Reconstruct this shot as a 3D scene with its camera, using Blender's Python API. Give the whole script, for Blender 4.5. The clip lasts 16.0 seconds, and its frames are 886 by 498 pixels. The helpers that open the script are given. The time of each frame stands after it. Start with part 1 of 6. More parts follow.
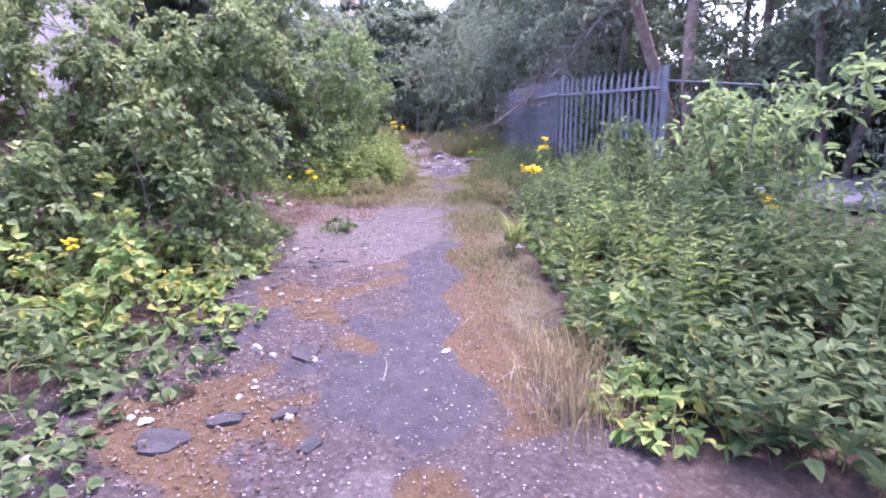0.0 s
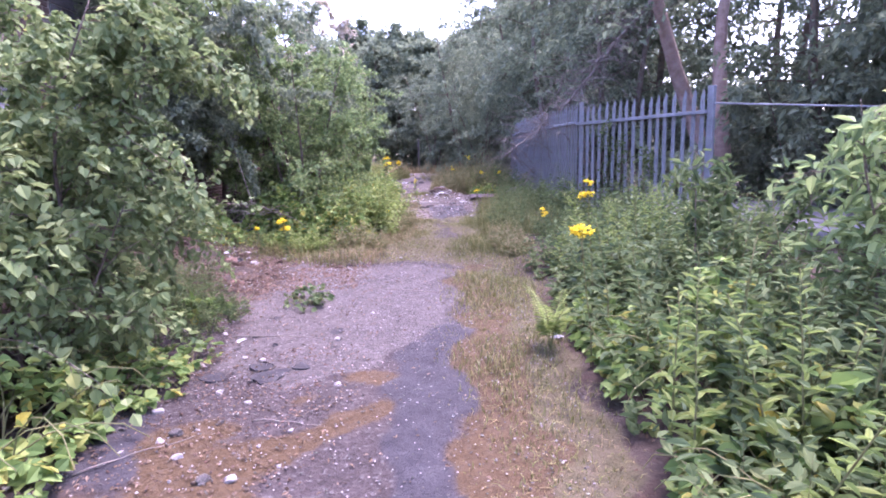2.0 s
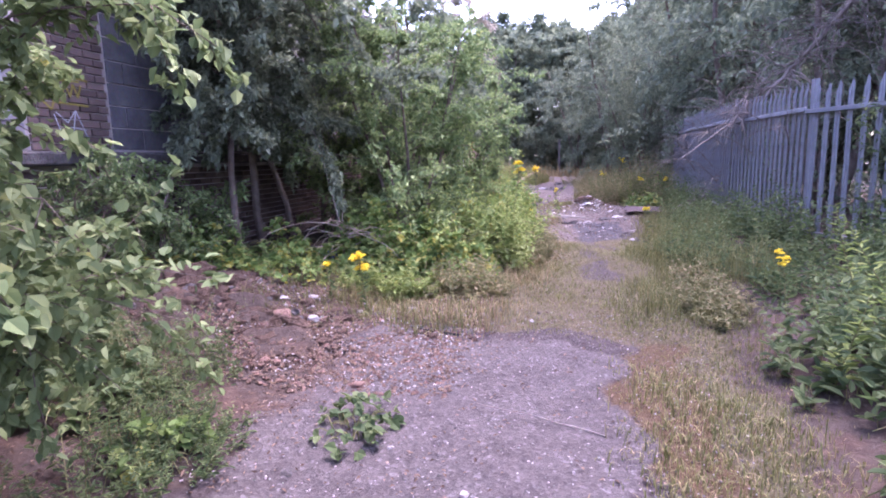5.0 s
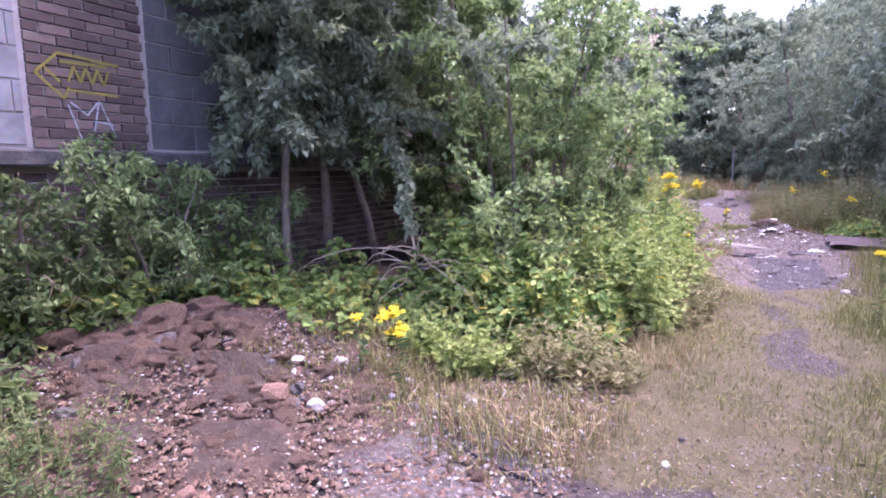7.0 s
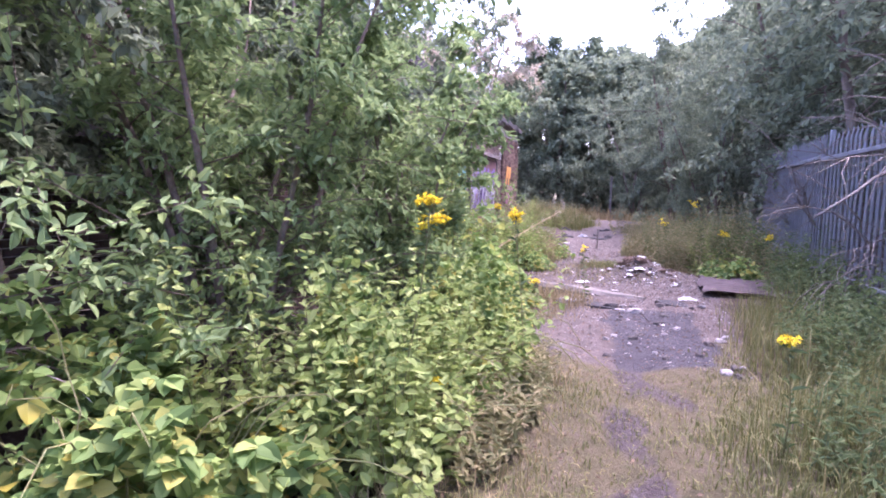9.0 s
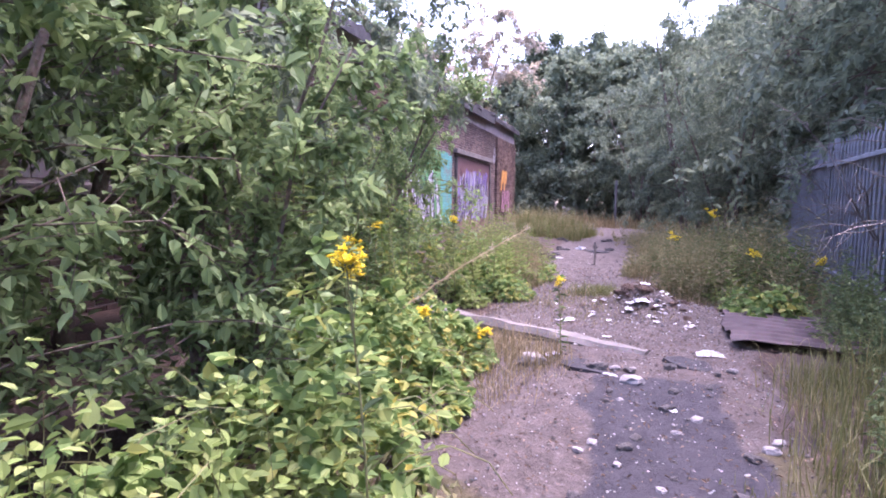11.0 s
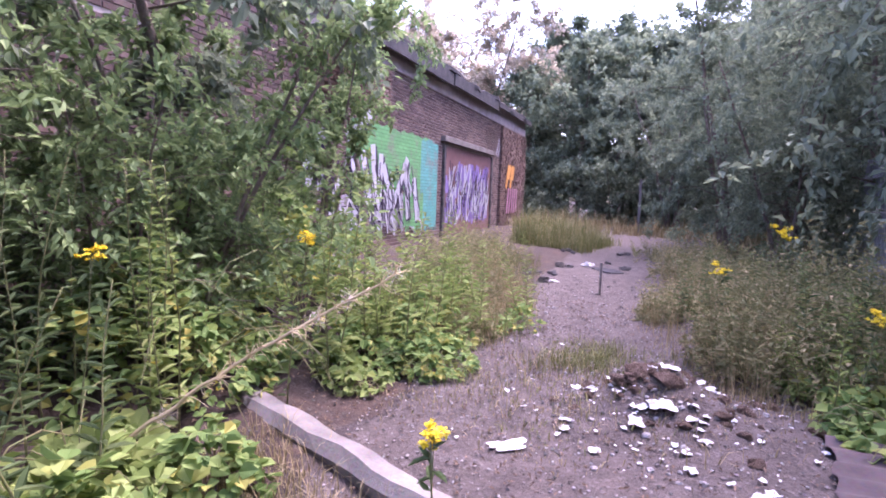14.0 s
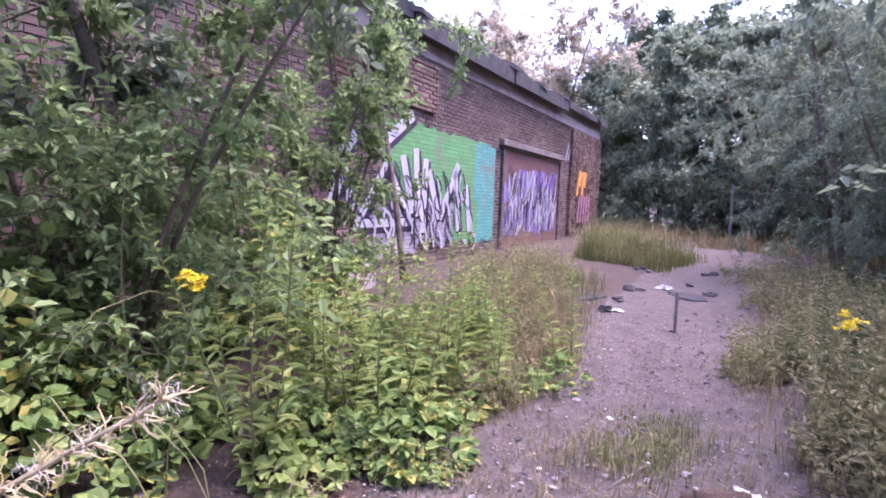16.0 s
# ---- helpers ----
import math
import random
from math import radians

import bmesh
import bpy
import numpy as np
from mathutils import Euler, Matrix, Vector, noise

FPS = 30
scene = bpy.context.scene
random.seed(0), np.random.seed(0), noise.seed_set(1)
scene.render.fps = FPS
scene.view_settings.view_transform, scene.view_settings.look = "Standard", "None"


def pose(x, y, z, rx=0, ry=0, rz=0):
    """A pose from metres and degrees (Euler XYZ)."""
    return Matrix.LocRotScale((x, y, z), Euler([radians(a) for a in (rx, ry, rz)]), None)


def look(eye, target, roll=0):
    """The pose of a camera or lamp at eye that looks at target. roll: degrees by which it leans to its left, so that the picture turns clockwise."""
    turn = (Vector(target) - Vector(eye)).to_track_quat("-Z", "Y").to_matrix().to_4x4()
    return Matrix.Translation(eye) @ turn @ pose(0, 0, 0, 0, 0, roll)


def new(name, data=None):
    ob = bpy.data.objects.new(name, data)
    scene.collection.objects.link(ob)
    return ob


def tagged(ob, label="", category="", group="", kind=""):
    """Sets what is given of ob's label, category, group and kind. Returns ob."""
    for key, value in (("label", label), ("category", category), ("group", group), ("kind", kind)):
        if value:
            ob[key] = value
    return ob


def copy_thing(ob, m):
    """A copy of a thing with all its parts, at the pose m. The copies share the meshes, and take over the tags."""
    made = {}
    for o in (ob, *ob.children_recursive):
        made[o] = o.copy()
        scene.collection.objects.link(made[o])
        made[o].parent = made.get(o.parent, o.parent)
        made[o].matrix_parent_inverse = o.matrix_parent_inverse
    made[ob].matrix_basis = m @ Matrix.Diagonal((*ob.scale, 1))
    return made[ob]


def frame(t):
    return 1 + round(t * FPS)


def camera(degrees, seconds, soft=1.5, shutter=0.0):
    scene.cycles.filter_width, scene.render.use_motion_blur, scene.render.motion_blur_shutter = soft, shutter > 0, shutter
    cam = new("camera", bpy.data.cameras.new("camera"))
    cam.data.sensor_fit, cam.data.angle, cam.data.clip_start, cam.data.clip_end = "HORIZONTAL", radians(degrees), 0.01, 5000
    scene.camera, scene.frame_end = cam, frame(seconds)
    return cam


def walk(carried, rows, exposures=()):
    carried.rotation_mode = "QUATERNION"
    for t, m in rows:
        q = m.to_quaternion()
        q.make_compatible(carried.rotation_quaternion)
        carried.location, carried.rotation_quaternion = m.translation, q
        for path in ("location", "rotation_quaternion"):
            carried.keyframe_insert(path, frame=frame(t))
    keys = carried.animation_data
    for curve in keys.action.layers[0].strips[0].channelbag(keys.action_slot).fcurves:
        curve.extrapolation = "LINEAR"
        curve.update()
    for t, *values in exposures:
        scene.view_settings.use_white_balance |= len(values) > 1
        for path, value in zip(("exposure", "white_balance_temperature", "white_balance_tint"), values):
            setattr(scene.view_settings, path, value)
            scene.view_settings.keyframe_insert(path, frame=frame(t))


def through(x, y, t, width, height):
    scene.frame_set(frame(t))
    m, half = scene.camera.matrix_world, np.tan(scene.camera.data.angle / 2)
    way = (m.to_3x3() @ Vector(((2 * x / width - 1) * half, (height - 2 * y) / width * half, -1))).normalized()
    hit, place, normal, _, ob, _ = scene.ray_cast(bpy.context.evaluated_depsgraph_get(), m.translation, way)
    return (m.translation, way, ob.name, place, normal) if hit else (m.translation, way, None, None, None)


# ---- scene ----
cam = camera(77.0, 16.0, soft=1.85)
PATH = [
    (0, (0.010, 0.002, 1.329), (0.009, 1.954, 0.891), -0.56),
    (0.5, (0.019, 0.412, 1.343), (0.007, 2.370, 0.936), -0.24),
    (1, (0.028, 0.857, 1.359), (0.011, 2.823, 0.994), -0.83),
    (1.5, (0.018, 1.288, 1.380), (0.008, 3.258, 1.035), -0.98),
    (2, (0.017, 1.724, 1.389), (0.005, 3.697, 1.058), -1.53),
    (2.5, (-0.009, 2.165, 1.394), (-0.026, 4.137, 1.059), -1.84),
    (3, (-0.041, 2.604, 1.404), (-0.083, 4.576, 1.075), -1.75),
    (3.5, (-0.070, 3.019, 1.395), (-0.165, 4.996, 1.113), -2.31),
    (4, (-0.093, 3.435, 1.394), (-0.275, 5.412, 1.152), -2.63),
    (4.5, (-0.128, 3.874, 1.410), (-0.445, 5.827, 1.115), -2.10),
    (7, (-0.270, 6.117, 1.437), (-1.250, 7.837, 1.151), -0.28),
    (7.5, (-0.246, 6.826, 1.427), (-1.110, 8.617, 1.214), 0.83),
    (8, (-0.211, 7.553, 1.405), (-0.958, 9.404, 1.278), 2.80),
    (8.5, (-0.166, 8.139, 1.407), (-0.846, 10.010, 1.213), 1.73),
    (9, (-0.064, 8.697, 1.391), (-0.734, 10.572, 1.199), 0.89),
    (9.5, (-0.005, 9.220, 1.409), (-0.676, 11.096, 1.238), 1.03),
    (10, (0.021, 9.720, 1.444), (-0.650, 11.596, 1.264), 0.64),
    (12.5, (-0.068, 12.469, 1.448), (-0.816, 14.318, 1.300), 0.61),
    (13, (-0.082, 13.002, 1.465), (-0.836, 14.849, 1.323), 0.68),
    (13.5, (-0.057, 13.479, 1.488), (-0.826, 15.318, 1.318), 1.15),
    (14, (-0.051, 13.869, 1.515), (-0.830, 15.702, 1.327), 2.06),
    (14.5, (-0.047, 14.196, 1.543), (-0.850, 16.016, 1.337), 3.35),
    (15, (-0.043, 14.497, 1.568), (-0.909, 16.286, 1.345), 3.57),
    (15.5, (-0.078, 14.816, 1.580), (-1.010, 16.573, 1.366), 2.83),
    (16, (-0.110, 15.192, 1.593), (-1.138, 16.899, 1.418), 2.13),
]
walk(cam, [(t, look(eye, target, roll)) for t, eye, target, roll in PATH],
     exposures=[(0.0, 3.2, 5850, 47), (2.5, 3.13, 5850, 47), (4.5, 3.02, 5850, 47), (7.0, 3.27, 5980, 46), (10.0, 3.14, 5930, 45), (13.0, 3.0, 5950, 46), (16.0, 3.02, 5850, 46)])

# ---- world and sun ----
world = bpy.data.worlds.new("sky")
scene.world = world
world.use_nodes = True
wn = world.node_tree
sky = wn.nodes.new("ShaderNodeTexSky")
sky.sky_type, sky.sun_disc = "NISHITA", False
sky.sun_elevation, sky.sun_rotation = radians(69), radians(37)
sky.air_density, sky.dust_density, sky.ozone_density = 1.0, 3.0, 1.0
bg = wn.nodes["Background"]
wn.links.new(sky.outputs["Color"], bg.inputs["Color"])
bg.inputs["Strength"].default_value = 0.15
sun = new("sun", bpy.data.lights.new("sun", "SUN"))
sun.data.energy, sun.data.angle, sun.data.color = 1.0, radians(24), (1.0, 0.96, 0.9)
sun.matrix_world = look((6, 8, 26), (0, 0, 0))

# ---- materials ----
def ramp(nodes, stops):
    r = nodes.new("ShaderNodeValToRGB")
    e = r.color_ramp.elements
    while len(e) < len(stops):
        e.new(0.5)
    for k, (at, col) in zip(e, stops):
        k.position, k.color = at, (*col, 1)
    return r


def base(name, rough=0.8):
    m = bpy.data.materials.new(name)
    m.use_nodes = True
    nt = m.node_tree
    b = nt.nodes["Principled BSDF"]
    b.inputs["Roughness"].default_value = rough
    b.inputs["Specular IOR Level"].default_value = 0.25
    return m, nt, b


def noise_node(nt, scale, detail=6, rough=0.6, coords="Object"):
    tc = nt.nodes.new("ShaderNodeTexCoord")
    n = nt.nodes.new("ShaderNodeTexNoise")
    n.inputs["Scale"].default_value, n.inputs["Detail"].default_value, n.inputs["Roughness"].default_value = scale, detail, rough
    nt.links.new(tc.outputs[coords], n.inputs["Vector"])
    return n


def mixc(nt, fac, a, b, mode="MIX"):
    m = nt.nodes.new("ShaderNodeMix")
    m.data_type, m.blend_type = "RGBA", mode
    for sock, v in ((m.inputs[0], fac), (m.inputs[6], a), (m.inputs[7], b)):
        if isinstance(v, (int, float)):
            sock.default_value = v
        elif isinstance(v, tuple):
            sock.default_value = (*v, 1)
        else:
            nt.links.new(v, sock)
    return m.outputs[2]


def bump(nt, b, height, strength=0.5, dist=0.01):
    k = nt.nodes.new("ShaderNodeBump")
    k.inputs["Strength"].default_value, k.inputs["Distance"].default_value = strength, dist
    nt.links.new(height, k.inputs["Height"])
    nt.links.new(k.outputs["Normal"], b.inputs["Normal"])


def leaf_mat(name, stops, through=0.35, rough=0.62):
    """Leaves: colour varies leaf by leaf and in drifts, some light comes through."""
    m, nt, b = base(name, rough)
    geo = nt.nodes.new("ShaderNodeNewGeometry")
    r = ramp(nt.nodes, stops)
    n = noise_node(nt, 2.2, 2)
    add = nt.nodes.new("ShaderNodeMath")
    add.operation = "MULTIPLY_ADD"
    nt.links.new(n.outputs["Fac"], add.inputs[0])
    add.inputs[1].default_value = 0.5
    sub = nt.nodes.new("ShaderNodeMath")
    sub.operation = "MULTIPLY_ADD"
    nt.links.new(geo.outputs["Random Per Island"], sub.inputs[0])
    sub.inputs[1].default_value, sub.inputs[2].default_value = 0.72, -0.11
    nt.links.new(sub.outputs[0], add.inputs[2])
    nt.links.new(add.outputs[0], r.inputs["Fac"])
    nt.links.new(r.outputs["Color"], b.inputs["Base Color"])
    b.inputs["Specular IOR Level"].default_value = 0.18
    t = nt.nodes.new("ShaderNodeBsdfTranslucent")
    mx = nt.nodes.new("ShaderNodeMixShader")
    mx.inputs[0].default_value = through
    out = nt.nodes["Material Output"]
    nt.links.new(r.outputs["Color"], t.inputs["Color"])
    nt.links.new(b.outputs[0], mx.inputs[1])
    nt.links.new(t.outputs[0], mx.inputs[2])
    nt.links.new(mx.outputs[0], out.inputs["Surface"])
    return m


def rough_mat(name, c0, c1, scale=6.0, rough=0.85, bumpy=0.4, dist=0.01, fine=60.0, metal=0.0, coords="Object"):
    m, nt, b = base(name, rough)
    n1, n2 = noise_node(nt, scale, 5, coords=coords), noise_node(nt, fine, 4, coords=coords)
    r = ramp(nt.nodes, [(0.3, c0), (0.7, c1)])
    nt.links.new(n1.outputs["Fac"], r.inputs["Fac"])
    c = mixc(nt, 0.35, r.outputs["Color"], n2.outputs["Color"], "OVERLAY")
    nt.links.new(c, b.inputs["Base Color"])
    b.inputs["Metallic"].default_value = metal
    bump(nt, b, n2.outputs["Fac"], bumpy, dist)
    return m


BIRCH = leaf_mat("birch_leaf", [(0.1, (0.094, 0.139, 0.058)), (0.5, (0.160, 0.217, 0.088)), (0.85, (0.245, 0.300, 0.137)), (0.99, (0.405, 0.370, 0.068))], 0.42)
SALLOW = leaf_mat("sallow_leaf", [(0.1, (0.103, 0.159, 0.070)), (0.5, (0.186, 0.266, 0.108)), (0.9, (0.288, 0.370, 0.163)), (1.0, (0.392, 0.393, 0.088))], 0.42)
BRAMBLE = leaf_mat("bramble_leaf", [(0.1, (0.083, 0.145, 0.045)), (0.45, (0.150, 0.234, 0.066)), (0.7, (0.235, 0.313, 0.097)), (0.85, (0.334, 0.317, 0.083)), (0.95, (0.418, 0.351, 0.049))], 0.42)
# green of herbs and nettles; on some other plants it paints in shade
HERB_OR_SHADE = leaf_mat("herb_or_shade_leaf", [(0.1, (0.049, 0.081, 0.036)), (0.5, (0.085, 0.128, 0.050)), (0.9, (0.151, 0.191, 0.079)), (1.0, (0.274, 0.252, 0.101))], 0.42)
BRIGHT = leaf_mat("bright_herb_leaf", [(0.1, (0.123, 0.180, 0.049)), (0.5, (0.211, 0.279, 0.081)), (0.9, (0.309, 0.361, 0.130)), (1.0, (0.397, 0.361, 0.130))], 0.42)
DULL = leaf_mat("dull_weed_leaf", [(0.1, (0.11, 0.12, 0.055)), (0.5, (0.19, 0.185, 0.085)), (0.85, (0.27, 0.24, 0.13)), (1.0, (0.38, 0.3, 0.18))], 0.35, 0.65)
# greens lifted so that haze over the far wood sits in the colour
WOOD = leaf_mat("woodland_leaf", [(0.1, (0.116, 0.145, 0.103)), (0.5, (0.173, 0.214, 0.140)), (0.95, (0.254, 0.307, 0.194))], 0.42)
PALE = leaf_mat("pale_leaf", [(0.1, (0.28, 0.26, 0.18)), (0.5, (0.46, 0.41, 0.31)), (0.95, (0.62, 0.53, 0.45))], 0.42)
DRYGRASS = leaf_mat("dry_grass", [(0.1, (0.12, 0.1, 0.045)), (0.5, (0.22, 0.175, 0.09)), (0.95, (0.36, 0.29, 0.17))], 0.3, 0.7)
GRASS = leaf_mat("green_grass", [(0.1, (0.075, 0.09, 0.03)), (0.5, (0.135, 0.145, 0.05)), (0.95, (0.25, 0.22, 0.1))], 0.3, 0.6)
YELLOW = leaf_mat("ragwort_yellow", [(0.1, (0.55, 0.42, 0.015)), (0.6, (0.8, 0.66, 0.03)), (0.95, (0.85, 0.76, 0.1))], 0.25, 0.6)
DEADLEAF = leaf_mat("dead_leaf", [(0.1, (0.06, 0.038, 0.027)), (0.5, (0.13, 0.088, 0.06)), (0.9, (0.24, 0.175, 0.13)), (1.0, (0.36, 0.29, 0.16))], 0.1, 0.8)
PAPPUS = leaf_mat("seed_fluff", [(0.1, (0.36, 0.31, 0.27)), (0.9, (0.6, 0.55, 0.5))], 0.4, 0.9)
STRAW = leaf_mat("straw_stem", [(0.1, (0.3, 0.23, 0.12)), (0.9, (0.55, 0.45, 0.28))], 0.1, 0.8)
BARK = rough_mat("bark", (0.09, 0.07, 0.055), (0.2, 0.16, 0.13), 9, 0.9, 0.8, 0.02)
DEADWOOD = rough_mat("dead_wood", (0.124, 0.105, 0.090), (0.236, 0.205, 0.186), 9, 0.9, 0.6, 0.01)
PALEWOOD = rough_mat("bleached_twig", (0.22, 0.18, 0.14), (0.4, 0.34, 0.28), 9, 0.9, 0.4, 0.006)
REDBARK = rough_mat("reddish_bark", (0.2, 0.135, 0.11), (0.34, 0.25, 0.21), 7, 0.9, 0.7, 0.02)
LANE = rough_mat("lane_concrete", (0.12, 0.11, 0.115), (0.21, 0.195, 0.2), 3, 0.9, 0.4, 0.006, 60)
STEM = rough_mat("green_stem", (0.09, 0.11, 0.04), (0.18, 0.16, 0.07), 12, 0.7, 0.2)
STEEL = rough_mat("galvanised_steel", (0.167, 0.172, 0.185), (0.273, 0.277, 0.295), 5, 0.6, 0.15, 0.002, 90, 0.35)
CONCRETE = rough_mat("weathered_concrete", (0.102, 0.091, 0.083), (0.196, 0.176, 0.163), 4, 0.9, 0.5, 0.008, 50)
ASPHALT = rough_mat("old_asphalt", (0.018, 0.017, 0.019), (0.046, 0.043, 0.047), 9, 0.92, 0.7, 0.012, 70)
DARKSTONE = rough_mat("dark_rubble", (0.05, 0.047, 0.047), (0.14, 0.127, 0.12), 7, 0.95, 0.7, 0.02, 40)
REDSTONE = rough_mat("broken_brick", (0.13, 0.075, 0.058), (0.25, 0.165, 0.13), 8, 0.95, 0.7, 0.02, 40)
PALESTONE = rough_mat("pale_chip", (0.162, 0.146, 0.143), (0.357, 0.332, 0.323), 9, 0.9, 0.5, 0.01, 50)
SCRAP = rough_mat("torn_paper", (0.425, 0.408, 0.408), (0.629, 0.612, 0.612), 9, 0.8, 0.2, 0.004, 60)
LITTER = rough_mat("white_litter", (0.255, 0.246, 0.255), (0.510, 0.493, 0.510), 12, 0.6, 0.3, 0.01, 30)
BLUEBAG = rough_mat("blue_plastic", (0.03, 0.05, 0.16), (0.08, 0.11, 0.28), 5, 0.4, 0.3, 0.01, 30)
CLOD = rough_mat("brown_clod", (0.06, 0.037, 0.026), (0.17, 0.116, 0.088), 9, 0.95, 0.9, 0.03, 30)
SHEET = rough_mat("rusted_sheet", (0.041, 0.030, 0.031), (0.091, 0.068, 0.068), 4, 0.88, 0.5, 0.006, 40, 0.0)
SLATE = rough_mat("roof_sheet", (0.025, 0.025, 0.028), (0.070, 0.065, 0.065), 4, 0.8, 0.4, 0.01, 30)
RENDERED = rough_mat("cement_band", (0.255, 0.212, 0.204), (0.391, 0.332, 0.323), 3, 0.9, 0.4, 0.01, 30)
WHITEBLOCK = rough_mat("white_painted_block", (0.180, 0.171, 0.180), (0.360, 0.351, 0.360), 2.5, 0.85, 0.5, 0.01, 30)

GREYBLOCK = rough_mat("darker_grey_block", (0.07, 0.067, 0.072), (0.16, 0.155, 0.16), 2.5, 0.9, 0.5, 0.01, 30)


def brick_mat(name, stops, island):
    m, nt, b = base(name, 0.9)
    r = ramp(nt.nodes, stops)
    if island:
        g = nt.nodes.new("ShaderNodeNewGeometry").outputs["Random Per Island"]
    else:
        g = nt.nodes.new("ShaderNodeObjectInfo").outputs["Random"]
    nt.links.new(g, r.inputs["Fac"])
    big, n = noise_node(nt, 0.7, 4), noise_node(nt, 45, 4)
    c = mixc(nt, 0.4, r.outputs["Color"], n.outputs["Color"], "OVERLAY")
    stain = ramp(nt.nodes, [(0.38, (1, 1, 1)), (0.55, (0.62, 0.6, 0.6)), (0.72, (0.34, 0.36, 0.28))])
    nt.links.new(big.outputs["Fac"], stain.inputs["Fac"])
    c = mixc(nt, 0.8, c, stain.outputs["Color"], "MULTIPLY")
    nt.links.new(c, b.inputs["Base Color"])
    bump(nt, b, n.outputs["Fac"], 0.6, 0.006)
    return m


BRICK_STOPS = [(0.0, (0.092, 0.064, 0.060)), (0.5, (0.141, 0.099, 0.088)), (1.0, (0.212, 0.151, 0.131))]
REDBRICKS = brick_mat("red_brick_faces", [(0.0, (0.13, 0.083, 0.068)), (0.5, (0.19, 0.124, 0.102)), (1.0, (0.26, 0.178, 0.147))], True)
BRICK = brick_mat("brick_face", BRICK_STOPS, False)
BRICKS = brick_mat("brick_faces", BRICK_STOPS, True)
MORTAR = rough_mat("mortar", (0.280, 0.243, 0.229), (0.433, 0.383, 0.369), 5, 0.95, 0.5, 0.006, 70)


def paint(name, col, rough=0.6):
    return rough_mat(name, tuple(c * 0.75 for c in col), col, 5, rough, 0.3, 0.004, 40)


def wall_paint(name, col):
    """Spray paint on brickwork: the joints still show through it."""
    m, nt, b = base(name, 0.75)
    tc, cut, join = (nt.nodes.new(k) for k in ("ShaderNodeTexCoord", "ShaderNodeSeparateXYZ", "ShaderNodeCombineXYZ"))
    nt.links.new(tc.outputs["Object"], cut.inputs[0])
    nt.links.new(cut.outputs["Y"], join.inputs["X"])
    nt.links.new(cut.outputs["Z"], join.inputs["Y"])
    br = nt.nodes.new("ShaderNodeTexBrick")
    nt.links.new(join.outputs[0], br.inputs["Vector"])
    for key, v in (("Scale", 1.0), ("Mortar Size", 0.007), ("Brick Width", 0.225), ("Row Height", 0.075), ("Mortar Smooth", 0.3)):
        br.inputs[key].default_value = v
    br.inputs["Color1"].default_value = (*col, 1)
    br.inputs["Color2"].default_value = (*(c * 0.78 for c in col), 1)
    br.inputs["Mortar"].default_value = (*(c * 0.5 for c in col), 1)
    worn, fine = noise_node(nt, 1.6, 6, 0.7), noise_node(nt, 40, 4)
    r = ramp(nt.nodes, [(0.5, (0, 0, 0)), (0.68, (0.75, 0.75, 0.75))])
    nt.links.new(worn.outputs["Fac"], r.inputs["Fac"])
    c = mixc(nt, r.outputs["Color"], br.outputs["Color"], (0.19, 0.15, 0.14))
    c = mixc(nt, 0.35, c, fine.outputs["Color"], "OVERLAY")
    nt.links.new(c, b.inputs["Base Color"])
    bump(nt, b, br.outputs["Fac"], 0.5, -0.006)
    return m


# ---- geometry helpers ----
rng = np.random.default_rng(7)
SLOPE = 0.0127


def reseed(*key):
    """Fresh random numbers for one plant, whatever was built before it."""
    global rng
    rng = np.random.default_rng([int(abs(k) * 1000) for k in key])


def gz(x, y):
    """Height of the ground: a steady climb, with low swells and a rubble rise."""
    x, y = np.asarray(x, float), np.asarray(y, float)
    z = SLOPE * np.clip(y, -12, 36)
    z = z + 0.035 * np.sin(1.7 * x + 0.6) * np.sin(1.3 * y) + 0.02 * np.sin(4.1 * x) * np.cos(3.3 * y + 1)
    z = z + 0.22 * np.exp(-((x + 0.12) ** 2 / 0.09 + (y - 17.5) ** 2 / 0.08)) + 0.13 * np.exp(-((x - 0.3) ** 2 / 0.3 + (y - 17.5) ** 2 / 0.3))
    z = z + 0.22 * np.exp(-((x + 3.5) ** 2 / 0.7 + (y - 8.3) ** 2 / 1.2))
    z = z + 0.12 * np.clip((x - 0.9) / 1.6, 0, 1) * np.exp(-((y - 8) / 7.0) ** 4)
    z = z + 0.15 * np.clip((-1.9 - x) / 1.6, 0, 1) * (y > -5)
    return z


def mesh_of(name, verts, faces, mat, smooth=False):
    me = bpy.data.meshes.new(name)
    me.from_pydata([tuple(v) for v in verts] if not isinstance(verts, np.ndarray) else verts.tolist(), [], faces if not isinstance(faces, np.ndarray) else faces.tolist())
    me.materials.append(mat)
    if smooth:
        me.polygons.foreach_set("use_smooth", [True] * len(me.polygons))
    return me


def child(name, me, parent=None, label="", m=None):
    ob = new(name, me)
    if parent is not None:
        ob.parent = parent
    if m is not None:
        ob.matrix_basis = m
    if label:
        ob["label"] = label
    return ob


def part(name, bm, mat, parent, label=""):
    me = bpy.data.meshes.new(name)
    bm.to_mesh(me)
    bm.free()
    me.materials.append(mat)
    return child(name, me, parent, label)


def unit(v):
    return v / np.maximum(np.linalg.norm(v, axis=-1, keepdims=True), 1e-9)


